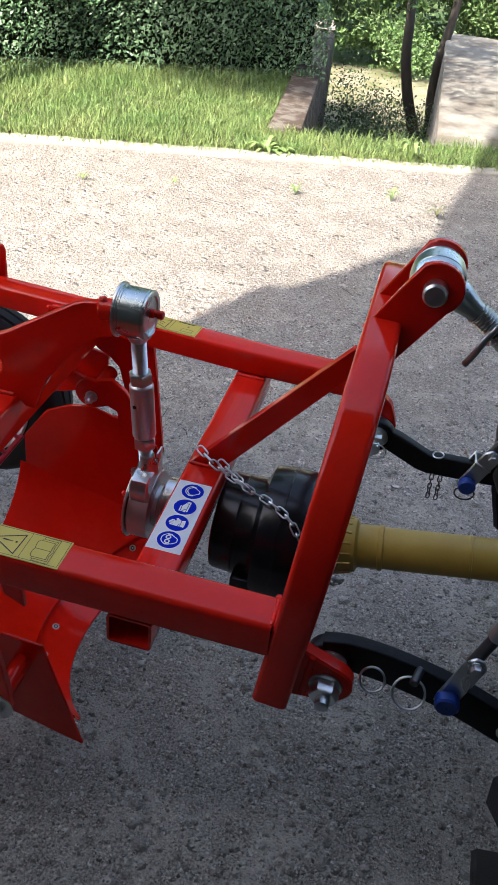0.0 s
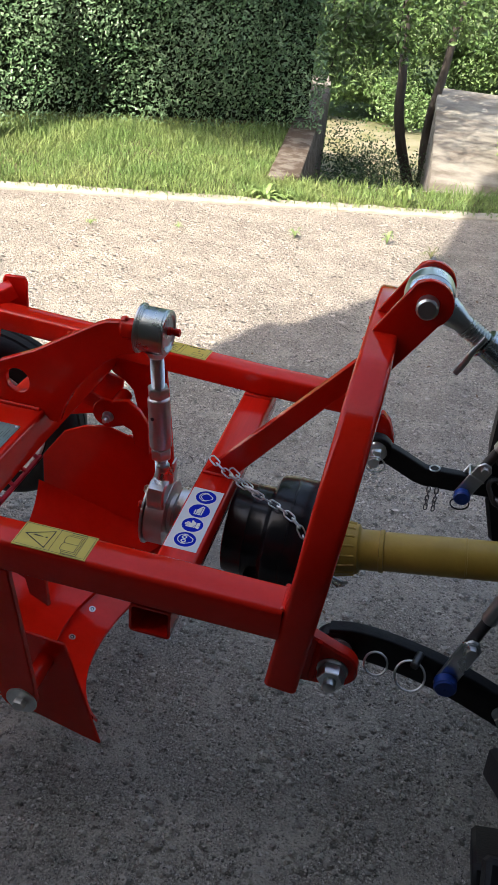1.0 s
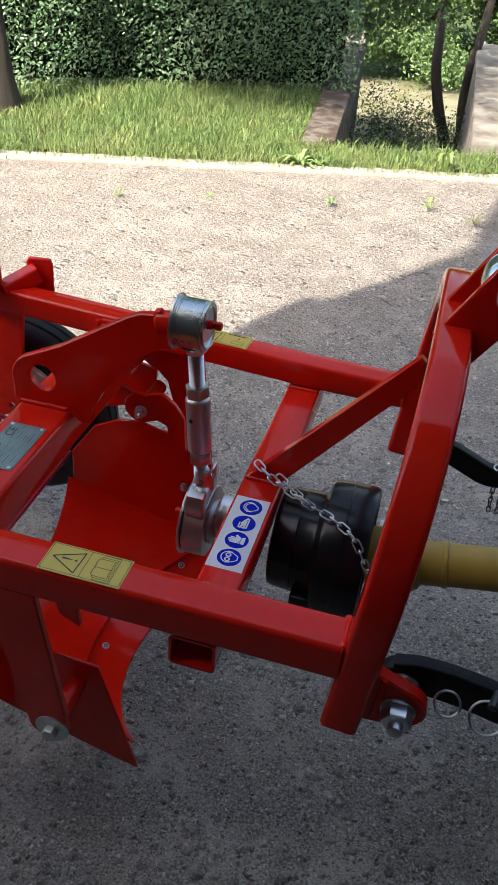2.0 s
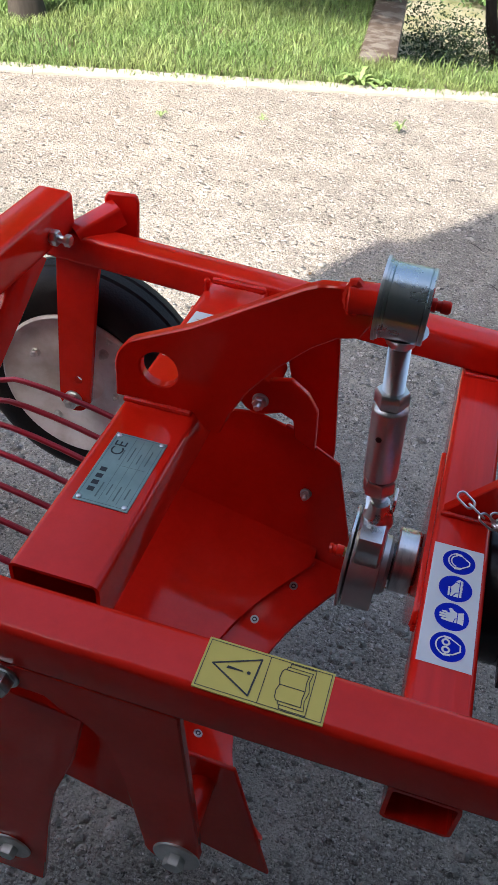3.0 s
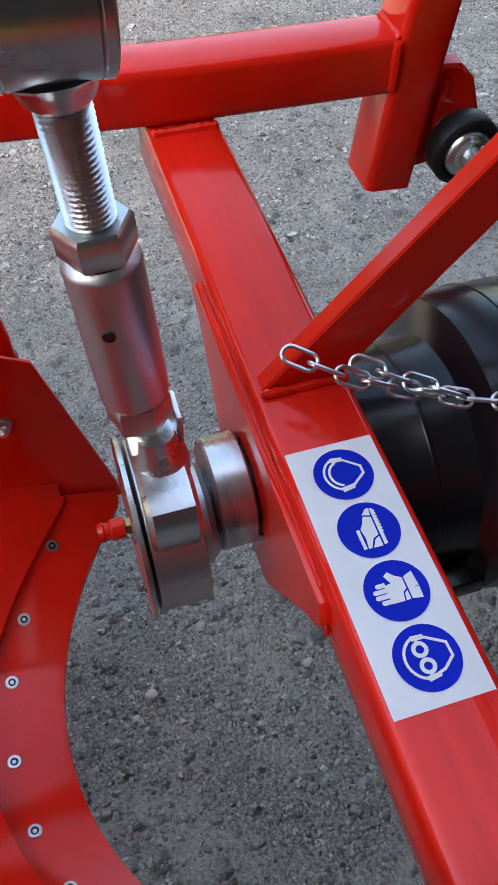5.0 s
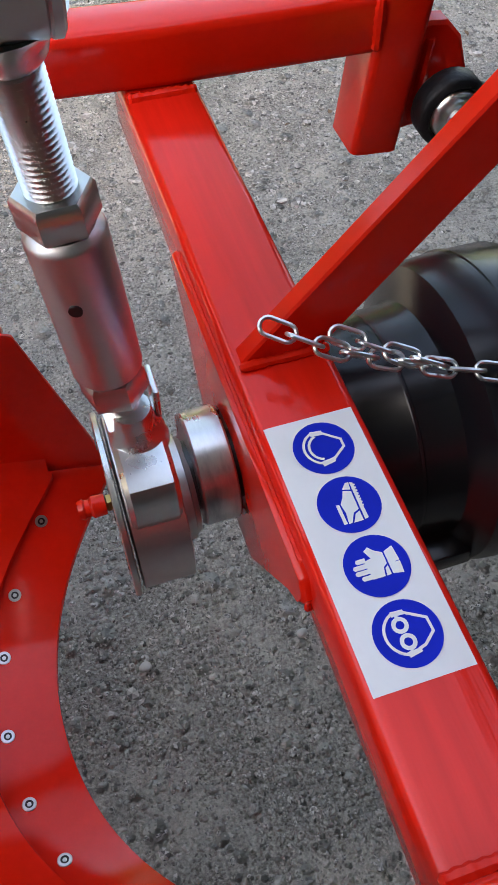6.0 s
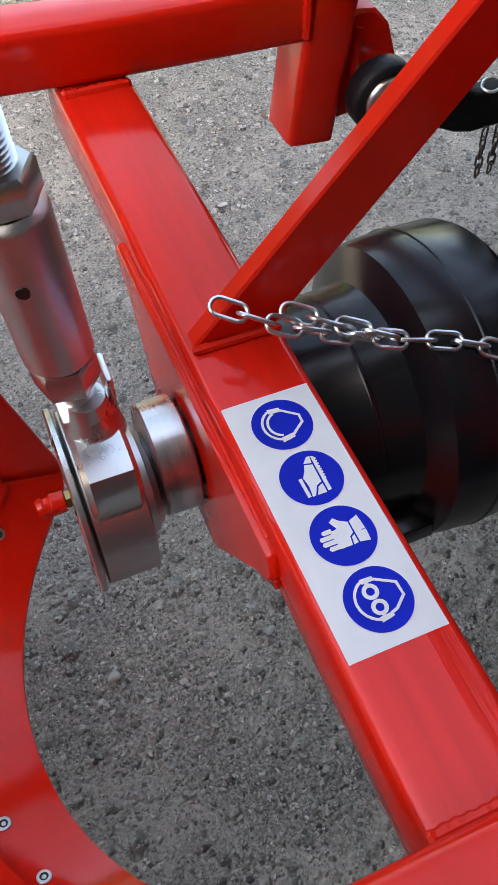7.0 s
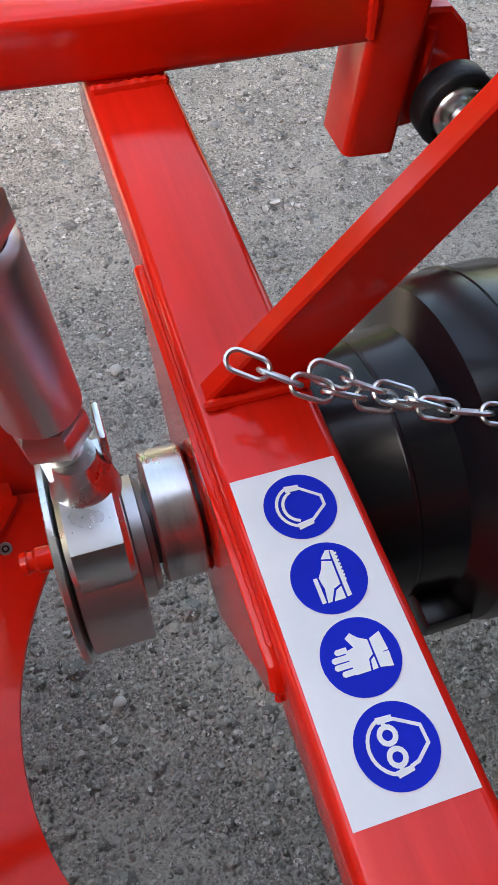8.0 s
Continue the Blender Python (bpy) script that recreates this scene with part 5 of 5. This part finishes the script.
def type_plate():
    z = 0.7550
    x0, x1, y0, y1 = -0.402, -0.341, 0.000, 0.113
    pl = part("type_plate", rbox(x0, x1, y0, y1, z - 0.0005, z + 0.0009, 0.0004, 1), ALU, digger, "grey-green metal type plate riveted to the beam")
    zz = z + 0.0013
    ink = stroke([(x0 + 0.003, y0 + 0.003), (x1 - 0.003, y0 + 0.003), (x1 - 0.003, y1 - 0.003), (x0 + 0.003, y1 - 0.003)], 0.0006, True)
    for k in range(3):
        xx = x0 + 0.026 + 0.010 * k
        ink += stroke([(xx, y0 + 0.006), (xx, y1 - 0.006)], 0.0005)
    ink += stroke([(x0 + 0.022, y0 + 0.062), (x1 - 0.006, y0 + 0.062)], 0.0005)
    for k in range(4):
        xx = x0 + 0.021 + 0.010 * k
        ink += stroke([(xx, y0 + 0.010 + 0.006 * (k % 2)), (xx, y0 + 0.032)], 0.0016) + stroke([(xx, y0 + 0.070), (xx, y0 + 0.086 + 0.008 * (k % 2))], 0.0014)
    part("print", flat_bm(ink, zz), PLATE_INK, pl, "faint printed lines", smooth=False)
    # the maker's name as plain bars
    bars = [[(x0 + 0.008, y0 + 0.016 + 0.0105 * k), (x0 + 0.0155, y0 + 0.016 + 0.0105 * k), (x0 + 0.0155, y0 + 0.0225 + 0.0105 * k), (x0 + 0.008, y0 + 0.0225 + 0.0105 * k)] for k in range(4)]
    part("name_bars", flat_bm(bars, zz), BLACK_INK, pl, "dark bars in place of the maker's name", smooth=False)
    lettering("CE", 0.020, pose(x0 + 0.0135, y0 + 0.088, zz, 0, 0, 90), BLACK_INK, pl, "lettering", "conformity mark")
    for x, y in ((x0 + 0.005, y0 + 0.005), (x1 - 0.005, y0 + 0.005), (x0 + 0.005, y1 - 0.005), (x1 - 0.005, y1 - 0.005)):
        part("rivet", lathe((x, y, z + 0.0008), (0, 0, 1), [(0, 0.0032), (0.0012, 0.0028), (0.002, 0.0015)], 12), ZINC, pl)


type_plate()


def notice():
    z = 0.7550
    x0, x1, y0, y1 = -0.411, -0.325, 0.270, 0.400
    lab = part("notice_label", rbox(x0, x1, y0, y1, z - 0.0005, z + 0.0006, 0.0003, 1), WHITE_FILM, digger, "white notice with a red heading")
    lettering("ATTENTION", 0.0155, pose(x0 + 0.014, (y0 + y1) / 2, z + 0.0010, 0, 0, 90), RED_INK, lab, "heading", "red heading")
    ink = []
    for k in range(5):
        xx = x0 + 0.030 + 0.009 * k
        ink += stroke([(xx, y0 + 0.012), (xx, y1 - 0.012 - 0.02 * (k % 2))], 0.0012)
    part("print", flat_bm(ink, z + 0.0010), PLATE_INK, lab, "small grey print", smooth=False)
    drop = math.atan2(0.0225, 0.343)
    lab.matrix_basis = Matrix.Translation((-0.004, 0.19 + 0.012, 0.7546)) @ Matrix.Rotation(-drop, 4, "X") @ Matrix.Translation((0, -0.19, -0.7546))


notice()

# ---- guard of the drive shaft ----
AX = Vector((0, CY - 0.004, 0.585))
guard = part("shaft_guard", lathe(AX + Vector((0.034, 0, 0)), (1, 0, 0), [(0, 0.074), (0.003, 0.083), (0.010, 0.0855), (0.038, 0.087), (0.039, 0.0878), (0.041, 0.0878), (0.042, 0.087), (0.064, 0.088), (0.070, 0.090), (0.076, 0.104), (0.080, 0.112), (0.088, 0.1145), (0.112, 0.1165), (0.113, 0.1175), (0.115, 0.1175), (0.116, 0.1165), (0.148, 0.116), (0.154, 0.113), (0.156, 0.108), (0.152, 0.102), (0.10, 0.098)], 64, caps=(True, False)), BLACK_PLASTIC, digger, "black plastic bell guard")
gb = rbox(0.082, 0.116, 0.082, 0.118, 0.536, 0.556, 0.002)
part("latch", gb, BLACK_PLASTIC, guard)

pto = thing("drive_shaft", (0.3, CY, 0.5), "yellow plastic guarded drive shaft to the tractor", "drive shaft")
P0 = Vector((0.190, CY, 0.580))
PD = (Vector((0.60, 0.20, 0.648)) - P0).normalized()
prof = [(0.0, 0.030), (0.0, 0.052), (0.02, 0.053), (0.060, 0.0490), (0.084, 0.0450), (0.087, 0.0385), (0.090, 0.0368), (0.121, 0.0368), (0.122, 0.0388), (0.129, 0.0388), (0.130, 0.0354), (0.2695, 0.0354), (0.270, 0.0366), (0.2725, 0.0366), (0.273, 0.0350), (0.333, 0.0350), (0.334, 0.0385), (0.341, 0.0385), (0.342, 0.0345), (0.40, 0.0345), (0.402, 0.040), (0.43, 0.040), (0.44, 0.050), (0.48, 0.053), (0.50, 0.053)]
yg = part("guard_tube", lathe(P0, PD, prof, 48), YELLOW_PLASTIC, pto)
a_, u_, v_ = frame_axes(PD)
for k in range(16):
    t = 2 * math.pi * k / 16
    r_ = u_ * math.cos(t) + v_ * math.sin(t)
    c0 = P0 + PD * 0.040 + r_ * 0.0512
    c1 = P0 + PD * 0.078 + r_ * 0.0458
    part("rib", wire([c0, c0.lerp(c1, 0.5), c1], 0.0026, 6), YELLOW_PLASTIC, yg)


def chain(name, path, pitch, length, r, mat, label, swing=0.0):
    """Interlocking wire links, every second one turned."""
    c = thing(name, path[0], label, "chain")
    pts = smooth_path(path, 24)
    acc, nxt, k = 0.0, 0.0, 0
    hl, hw = length / 2, length * 0.235
    shape = [(hl - hw + hw * math.cos(a), hw * math.sin(a)) for a in [radians(-90 + 180 * i / 8) for i in range(9)]] + [(-hl + hw + hw * math.cos(a), hw * math.sin(a)) for a in [radians(90 + 180 * i / 8) for i in range(9)]]
    bm = wire([(x, y, 0) for x, y in shape], r, 7, True)
    me = bpy.data.meshes.new("chain_link")
    bm.to_mesh(me)
    bm.free()
    for a, b in zip(pts, pts[1:]):
        seg = (b - a).length
        while acc + seg >= nxt:
            p = a.lerp(b, (nxt - acc) / seg)
            d = (b - a).normalized()
            m = Matrix.Translation(p) @ d.to_track_quat("X", "Z").to_matrix().to_4x4() @ Matrix.Rotation(radians(35 + (90 if k % 2 else 0) + 9 * math.sin(k * 2.1)), 4, "X")
            place("chain_link", me, mat, c, "", True, m)
            nxt += pitch
            k += 1
        acc += seg
    return c


chain("safety_chain", [(-0.006, CY - 0.008, 0.724), (0.012, CY - 0.020, 0.719), (0.035, CY - 0.030, 0.712), (0.085, CY - 0.045, 0.699), (0.125, CY - 0.060, 0.695), (0.165, CY - 0.080, 0.682), (0.198, CY - 0.098, 0.640), (0.24, CY - 0.075, 0.575), (0.262, CY - 0.052, 0.548)], 0.0170, 0.0225, 0.00145, ZINC, "bright zinc safety chain hanging from the brace")
chain("loose_chain_end", [(0.034, CY - 0.020, 0.716), (0.058, CY - 0.034, 0.710), (0.084, CY - 0.048, 0.704)], 0.0170, 0.0225, 0.00145, ZINC, "spare end of the zinc chain doubled back")

# ---- tractor: links, lift rods and a rear tyre ----
tractor = thing("tractor", (1.4, CY, 0), "tractor with black lower links and a threaded top link", "tractor")
NEAR = [(0.262, -0.088, 0.648), (0.30, -0.088, 0.656), (0.36, -0.089, 0.651), (0.44, -0.092, 0.633), (0.52, -0.096, 0.603), (0.64, -0.098, 0.552), (0.95, -0.06, 0.45)]
FARL = [(0.262, 0.468, 0.634), (0.288, 0.468, 0.633), (0.302, 0.468, 0.628), (0.360, 0.468, 0.601), (0.372, 0.468, 0.598), (0.450, 0.467, 0.602), (0.52, 0.466, 0.606), (0.95, 0.44, 0.63)]
for path, s in ((NEAR, -1), (FARL, 1)):
    link = part("lower_link", tube(smooth_path(path, 5) if s < 0 else path, 0.022, 0.056 if s < 0 else 0.043, 0.004), BLACK_PAINT, tractor)
    y = path[0][1]
    pin = PIN if s < 0 else PIN_FAR
    part("link_eye", lathe((pin.x, y - 0.014, pin.z), (0, 1, 0), [(0.003, 0.023), (0.0, 0.027), (0.002, 0.032), (0.005, 0.034), (0.023, 0.034), (0.026, 0.032), (0.028, 0.027), (0.025, 0.023)], 36, caps=(False, False)), BLACK_PAINT, link)
    part("link_ball", lathe((pin.x, y - 0.019, pin.z), (0, 1, 0), [(0, 0.0118), (0.0005, 0.018), (0.004, 0.022), (0.011, 0.0255), (0.019, 0.0265), (0.027, 0.0255), (0.034, 0.022), (0.0375, 0.018), (0.038, 0.0118)], 28), ZINC, link)
    up = Vector((0.27, 0.04, 0.96) if s < 0 else (0.40, 0.04, 0.92)).normalized()
    c0 = Vector((0.431, -0.113, 0.650) if s < 0 else (0.451, 0.438, 0.592))
    hw = 0.0150 if s < 0 else 0.0165
    br = part("lift_bracket", plate([(-hw + 0.003, -0.016), (hw - 0.003, -0.016), (hw, 0.0), (hw, 0.074), (hw - 0.009, 0.086), (-hw + 0.009, 0.086), (-hw, 0.074), (-hw, 0.0)], c0, (up.z, 0, -up.x), up, 0.006, 0.002), ZINC, tractor, "zinc lift-rod fork")
    if s > 0:
        part("fork_side", plate([(-0.016, -0.018), (0.016, -0.018), (0.019, 0.050), (-0.019, 0.050)], c0 + Vector((0, 0.034, 0)), (up.z, 0, -up.x), up, 0.006, 0.002), ZINC, br)
        part("fork_web", rbox(-0.018, 0.018, -0.003, 0.034, 0.044, 0.050, 0.002, 1, Matrix.Translation(c0) @ Matrix.Rotation(math.atan2(up.x, up.z), 4, "Y")), ZINC, br)
    part("pin_cap", lathe(c0 + Vector((0, -0.003, 0)), (0, -1, 0), [(0, 0.0165), (0.013, 0.0165), (0.016, 0.014), (0.016, 0.003), (0.014, 0.003)], 24), BLUE_CAP, br, "blue plastic pin cap")
    top = c0 + Vector((0, 0.012, 0)) + up * 0.056
    part("lift_rod", rod(top, top + up * 0.062, 0.0085 if s < 0 else 0.010), DARK_STEEL, br)
    part("lift_sleeve", rod(top + up * 0.060, top + up * 0.42, 0.0115 if s < 0 else 0.0145, 20, 0.004), ZINC, br)
    bolt(c0 + up * 0.075 + Vector((0, -0.003, 0)), (0, -1, 0), 0.014, br, 0.009, ZINC)
    ring_c = Vector(path[2]) + Vector((0.02 if s < 0 else 0.06, -0.020, -0.005))
    for k, dd in enumerate(() if s > 0 else (Vector((-0.050, -0.002, 0.005)), Vector((0.0, -0.004, 0)))):
        R_ = 0.0165 if k == 0 else 0.0215
        pts = [ring_c + dd + Vector((R_ * math.cos(a), -0.012 + R_ * 0.62 * math.sin(a), 0.006 + R_ * 0.78 * math.sin(a))) for a in [2 * math.pi * i / 24 for i in range(24)]]
        part("linch_ring", wire(pts, 0.0018, 6, True), ZINC, link)
    if s < 0:
        part("linch_pin", rod(ring_c + Vector((0.010, 0.012, 0.026)), ring_c + Vector((0.002, -0.016, 0.026)), 0.006), DARK_STEEL, link)
bolt((0.524, -0.108, 0.604), (0, -1, 0), 0.022, tractor, 0.016, ZINC, 0.012)
# hanging check chains on the far link
for dx in (0.0, 0.016):
    chain("check_chain", [(0.386 + dx, 0.452, 0.576), (0.387 + dx, 0.451, 0.555), (0.389 + dx, 0.450, 0.528 - dx * 0.4)], 0.011, 0.015, 0.0012, DARK_STEEL, "short dark chain hanging from the lower link")
for c, rr, mt in ((Vector((0.388, 0.464, 0.622)), 0.010, ZINC), (Vector((0.449, 0.418, 0.581)), 0.018, BLACK_PAINT)):
    part("linch_ring", wire([c + Vector((rr * math.cos(a), rr * 0.8 * math.sin(a), 0.25 * rr * math.sin(a + 0.6))) for a in [2 * math.pi * k / 24 for k in range(24)]], 0.0016, 6, True), mt, tractor)

TD = Vector((0.84, 0.0, -0.54)).normalized()
tl = part("top_link", lathe(TP - Vector((0, 0.034, 0)), (0, 1, 0), [(0, 0.016), (0, 0.028), (0.006, 0.034), (0.014, 0.036), (0.015, 0.034), (0.017, 0.036), (0.030, 0.037), (0.045, 0.036), (0.046, 0.034), (0.048, 0.036), (0.060, 0.032), (0.066, 0.026), (0.066, 0.016)], 36), ZINC_BLUE, tractor, "grey zinc ball end round the pin")
neck = lathe(TP + TD * 0.030, TD, [(0, 0.022), (0.015, 0.020), (0.035, 0.015), (0.05, 0.0145)], 20)
part("neck", neck, ZINC_BLUE, tl)
prof = [(0, 0.013)]
for k in range(8):
    prof += [(0.001 + k * 0.005, 0.0165), (0.0035 + k * 0.005, 0.0130)]
part("thread", lathe(TP + TD * 0.072, TD, prof, 24), ZINC_BLUE, tl)
part("barrel", lathe(TP + TD * 0.110, TD, [(0, 0.017), (0, 0.023), (0.003, 0.0245), (0.006, 0.0195), (0.02, 0.0200), (0.40, 0.0200)], 28), ZINC_BLUE, tl)
hd = TP + TD * 0.108 + Vector((0, 0, 0.008))
part("handle", wire(smooth_path([hd + Vector((0.0, -0.024, 0.010)), hd + Vector((-0.012, -0.030, -0.010)), hd + Vector((-0.022, -0.032, -0.036)), hd + Vector((-0.030, -0.032, -0.052))], 4), 0.0046, 10), ZINC, tl)


def tractor_tyre(c, r, w, lugs=22):
    t = part("rear_tyre", lathe(c - Vector((0, w / 2, 0)), (0, 1, 0), [(0.03, r * 0.55), (0.0, r * 0.68), (0.0, r * 0.8), (0.02, r * 0.90), (0.05, r * 0.945), (w - 0.05, r * 0.945), (w - 0.02, r * 0.90), (w, r * 0.8), (w, r * 0.68), (w - 0.03, r * 0.55)], 64, caps=(False, False)), RUBBER, tractor, "dusty black tractor tyre")
    part("wheel_rim", lathe(c - Vector((0, w / 2 - 0.035, 0)), (0, 1, 0), [(0.06, 0.0), (0.06, r * 0.3), (0.03, r * 0.45), (0.0, r * 0.55), (0.01, r * 0.57), (0.05, r * 0.56)], 48, caps=(False, False)), BLACK_PAINT, t)
    me = None
    for k in range(lugs):
        for s in (-1, 1):
            a = 2 * math.pi * (k + 0.3 + (0.5 if s > 0 else 0)) / lugs
            bm = rbox(-0.022, 0.022, -w * 0.28, w * 0.28, 0, r * 0.075, 0.006, 1)
            bm.transform(Matrix.Rotation(radians(38 * s), 4, "Z"))
            bm.transform(Matrix.Translation(c) @ Matrix.Rotation(a, 4, "Y") @ Matrix.Translation((0, s * w * 0.25, r * 0.93)))
            part("tread_lug", bm, RUBBER, t)


tractor_tyre(Vector((1.118, -0.34, 0.62)), 0.62, 0.27)
tractor_tyre(Vector((1.30, 0.76, 0.62)), 0.62, 0.27)
part("rear_axle", rod((1.16, -0.24, 0.62), (1.26, 0.64, 0.62), 0.09, 24), BLACK_PAINT, tractor)
part("gearbox", rbox(0.80, 1.9, CY - 0.17, CY + 0.17, 0.42, 0.95, 0.04, 3), BLACK_PAINT, tractor)
part("drawbar_frame", rbox(0.60, 0.84, CY + 0.06, CY + 0.14, 0.42, 0.78, 0.012), BLACK_PAINT, tractor)

chain("check_chain", [(0.514, 0.430, 0.618), (0.532, 0.418, 0.590), (0.565, 0.405, 0.575), (0.62, 0.39, 0.570)], 0.036, 0.052, 0.0055, DARK_STEEL, "heavy grey stabiliser chain beside the far lower link")
part("link_housing", plate([(0.540, 0.45), (0.508, 0.55), (0.488, 0.66), (0.482, 0.77), (0.50, 0.87), (0.95, 0.87), (0.95, 0.45)], (0, 0.520, 0), (1, 0, 0), (0, 0, 1), 0.07, 0.008), BLACK_PAINT, tractor)
bolt((0.520, 0.484, 0.66), (0, -1, 0), 0.024, tractor, 0.017, DARK_STEEL, 0.008)
bolt((0.516, 0.484, 0.80), (0, -1, 0), 0.020, tractor, 0.015, DARK_STEEL, 0.008)
# linch pins through the hitch pins' ends, with their spring rings
for s in (-1, 1):
    pin = PIN if s < 0 else PIN_FAR
    y = CY + s * 0.318 - s * (0.050 if s < 0 else 0.082)
    lp = part("linch_pin", rod((pin.x - 0.003, y, pin.z - 0.024), (pin.x + 0.003, y, pin.z + 0.020), 0.0042, 12), ZINC, tractor)
    part("pin_head", rbox(pin.x - 0.005, pin.x + 0.011, y - 0.007, y + 0.007, pin.z + 0.014, pin.z + 0.024, 0.002), ZINC, lp)
    pts = [Vector((pin.x + 0.003 + 0.021 * math.sin(a), y - 0.012 - 0.012 * math.cos(a), pin.z - 0.004 + 0.026 * math.cos(a))) for a in [2 * math.pi * k / 28 for k in range(28)]]
    part("spring_ring", wire(pts, 0.0015, 6, True), ZINC, lp)
# clip and short chain at the guard's collar
gc = P0 + PD * 0.045 + Vector((0, -0.052, -0.024))
part("guard_clip", wire(smooth_path([gc + Vector((-0.020, -0.004, 0.004)), gc + Vector((0.0, -0.008, 0.006)), gc + Vector((0.022, -0.006, -0.004)), gc + Vector((0.030, 0.004, -0.010))], 4), 0.0028, 8), ZINC, yg, "bright wire clip")


# tractor body over the rear axle, out of view, added to block sky light
for y0, y1 in ((-0.50, -0.17), (0.58, 0.92)):
    cx = 1.118 if y0 < 0 else 1.30
    arc_o = [(cx + 0.72 * math.cos(radians(a)), 0.66 + 0.72 * math.sin(radians(a))) for a in range(150, 20, -10)]
    arc_i = [(cx + 0.69 * math.cos(radians(a)), 0.66 + 0.69 * math.sin(radians(a))) for a in range(30, 160, 10)]
    part("fender", plate(arc_o + arc_i, (0, (y0 + y1) / 2, 0), (1, 0, 0), (0, 0, 1), y1 - y0, 0.006), BLACK_PAINT, tractor)
part("floor_pan", rbox(1.05, 2.3, -0.18, 0.58, 0.95, 1.05, 0.03, 3), BLACK_PAINT, tractor)
part("seat", rbox(1.20, 1.62, -0.04, 0.42, 1.18, 1.32, 0.05, 3), BLACK_PLASTIC, tractor, "black tractor seat, out of view")
part("seat_back", rbox(1.14, 1.26, -0.04, 0.42, 1.28, 1.72, 0.05, 3), BLACK_PLASTIC, tractor)
part("seat_post", rbox(1.34, 1.46, 0.12, 0.26, 1.04, 1.2, 0.02, 2), BLACK_PAINT, tractor)
part("engine_hood", rbox(2.25, 3.7, -0.12, 0.50, 0.72, 1.45, 0.09, 4), material("tractor_paint", (0.05, 0.09, 0.06), 0.35, fine=0.05), tractor, "dark painted engine hood, out of view")
roll = [(1.08, -0.22, 1.0), (1.05, -0.22, 1.7), (1.03, -0.20, 2.15), (1.02, -0.10, 2.26), (1.02, 0.19, 2.28), (1.02, 0.48, 2.26), (1.03, 0.58, 2.15), (1.05, 0.60, 1.7), (1.08, 0.60, 1.0)]
part("roll_bar", wire(smooth_path(roll, 5), 0.03, 12), BLACK_PAINT, tractor)
for y in (-0.40, 0.80):
    part("front_wheel", lathe((3.45, y - 0.09, 0.34), (0, 1, 0), [(0.02, 0.16), (0, 0.22), (0.01, 0.31), (0.04, 0.34), (0.14, 0.34), (0.17, 0.31), (0.18, 0.22), (0.16, 0.16)], 40), RUBBER, tractor)
part("front_axle", rod((3.45, -0.34, 0.36), (3.45, 0.74, 0.36), 0.05, 16), BLACK_PAINT, tractor)
part("chassis", rbox(1.8, 3.6, 0.02, 0.36, 0.42, 0.78, 0.04, 3), BLACK_PAINT, tractor)
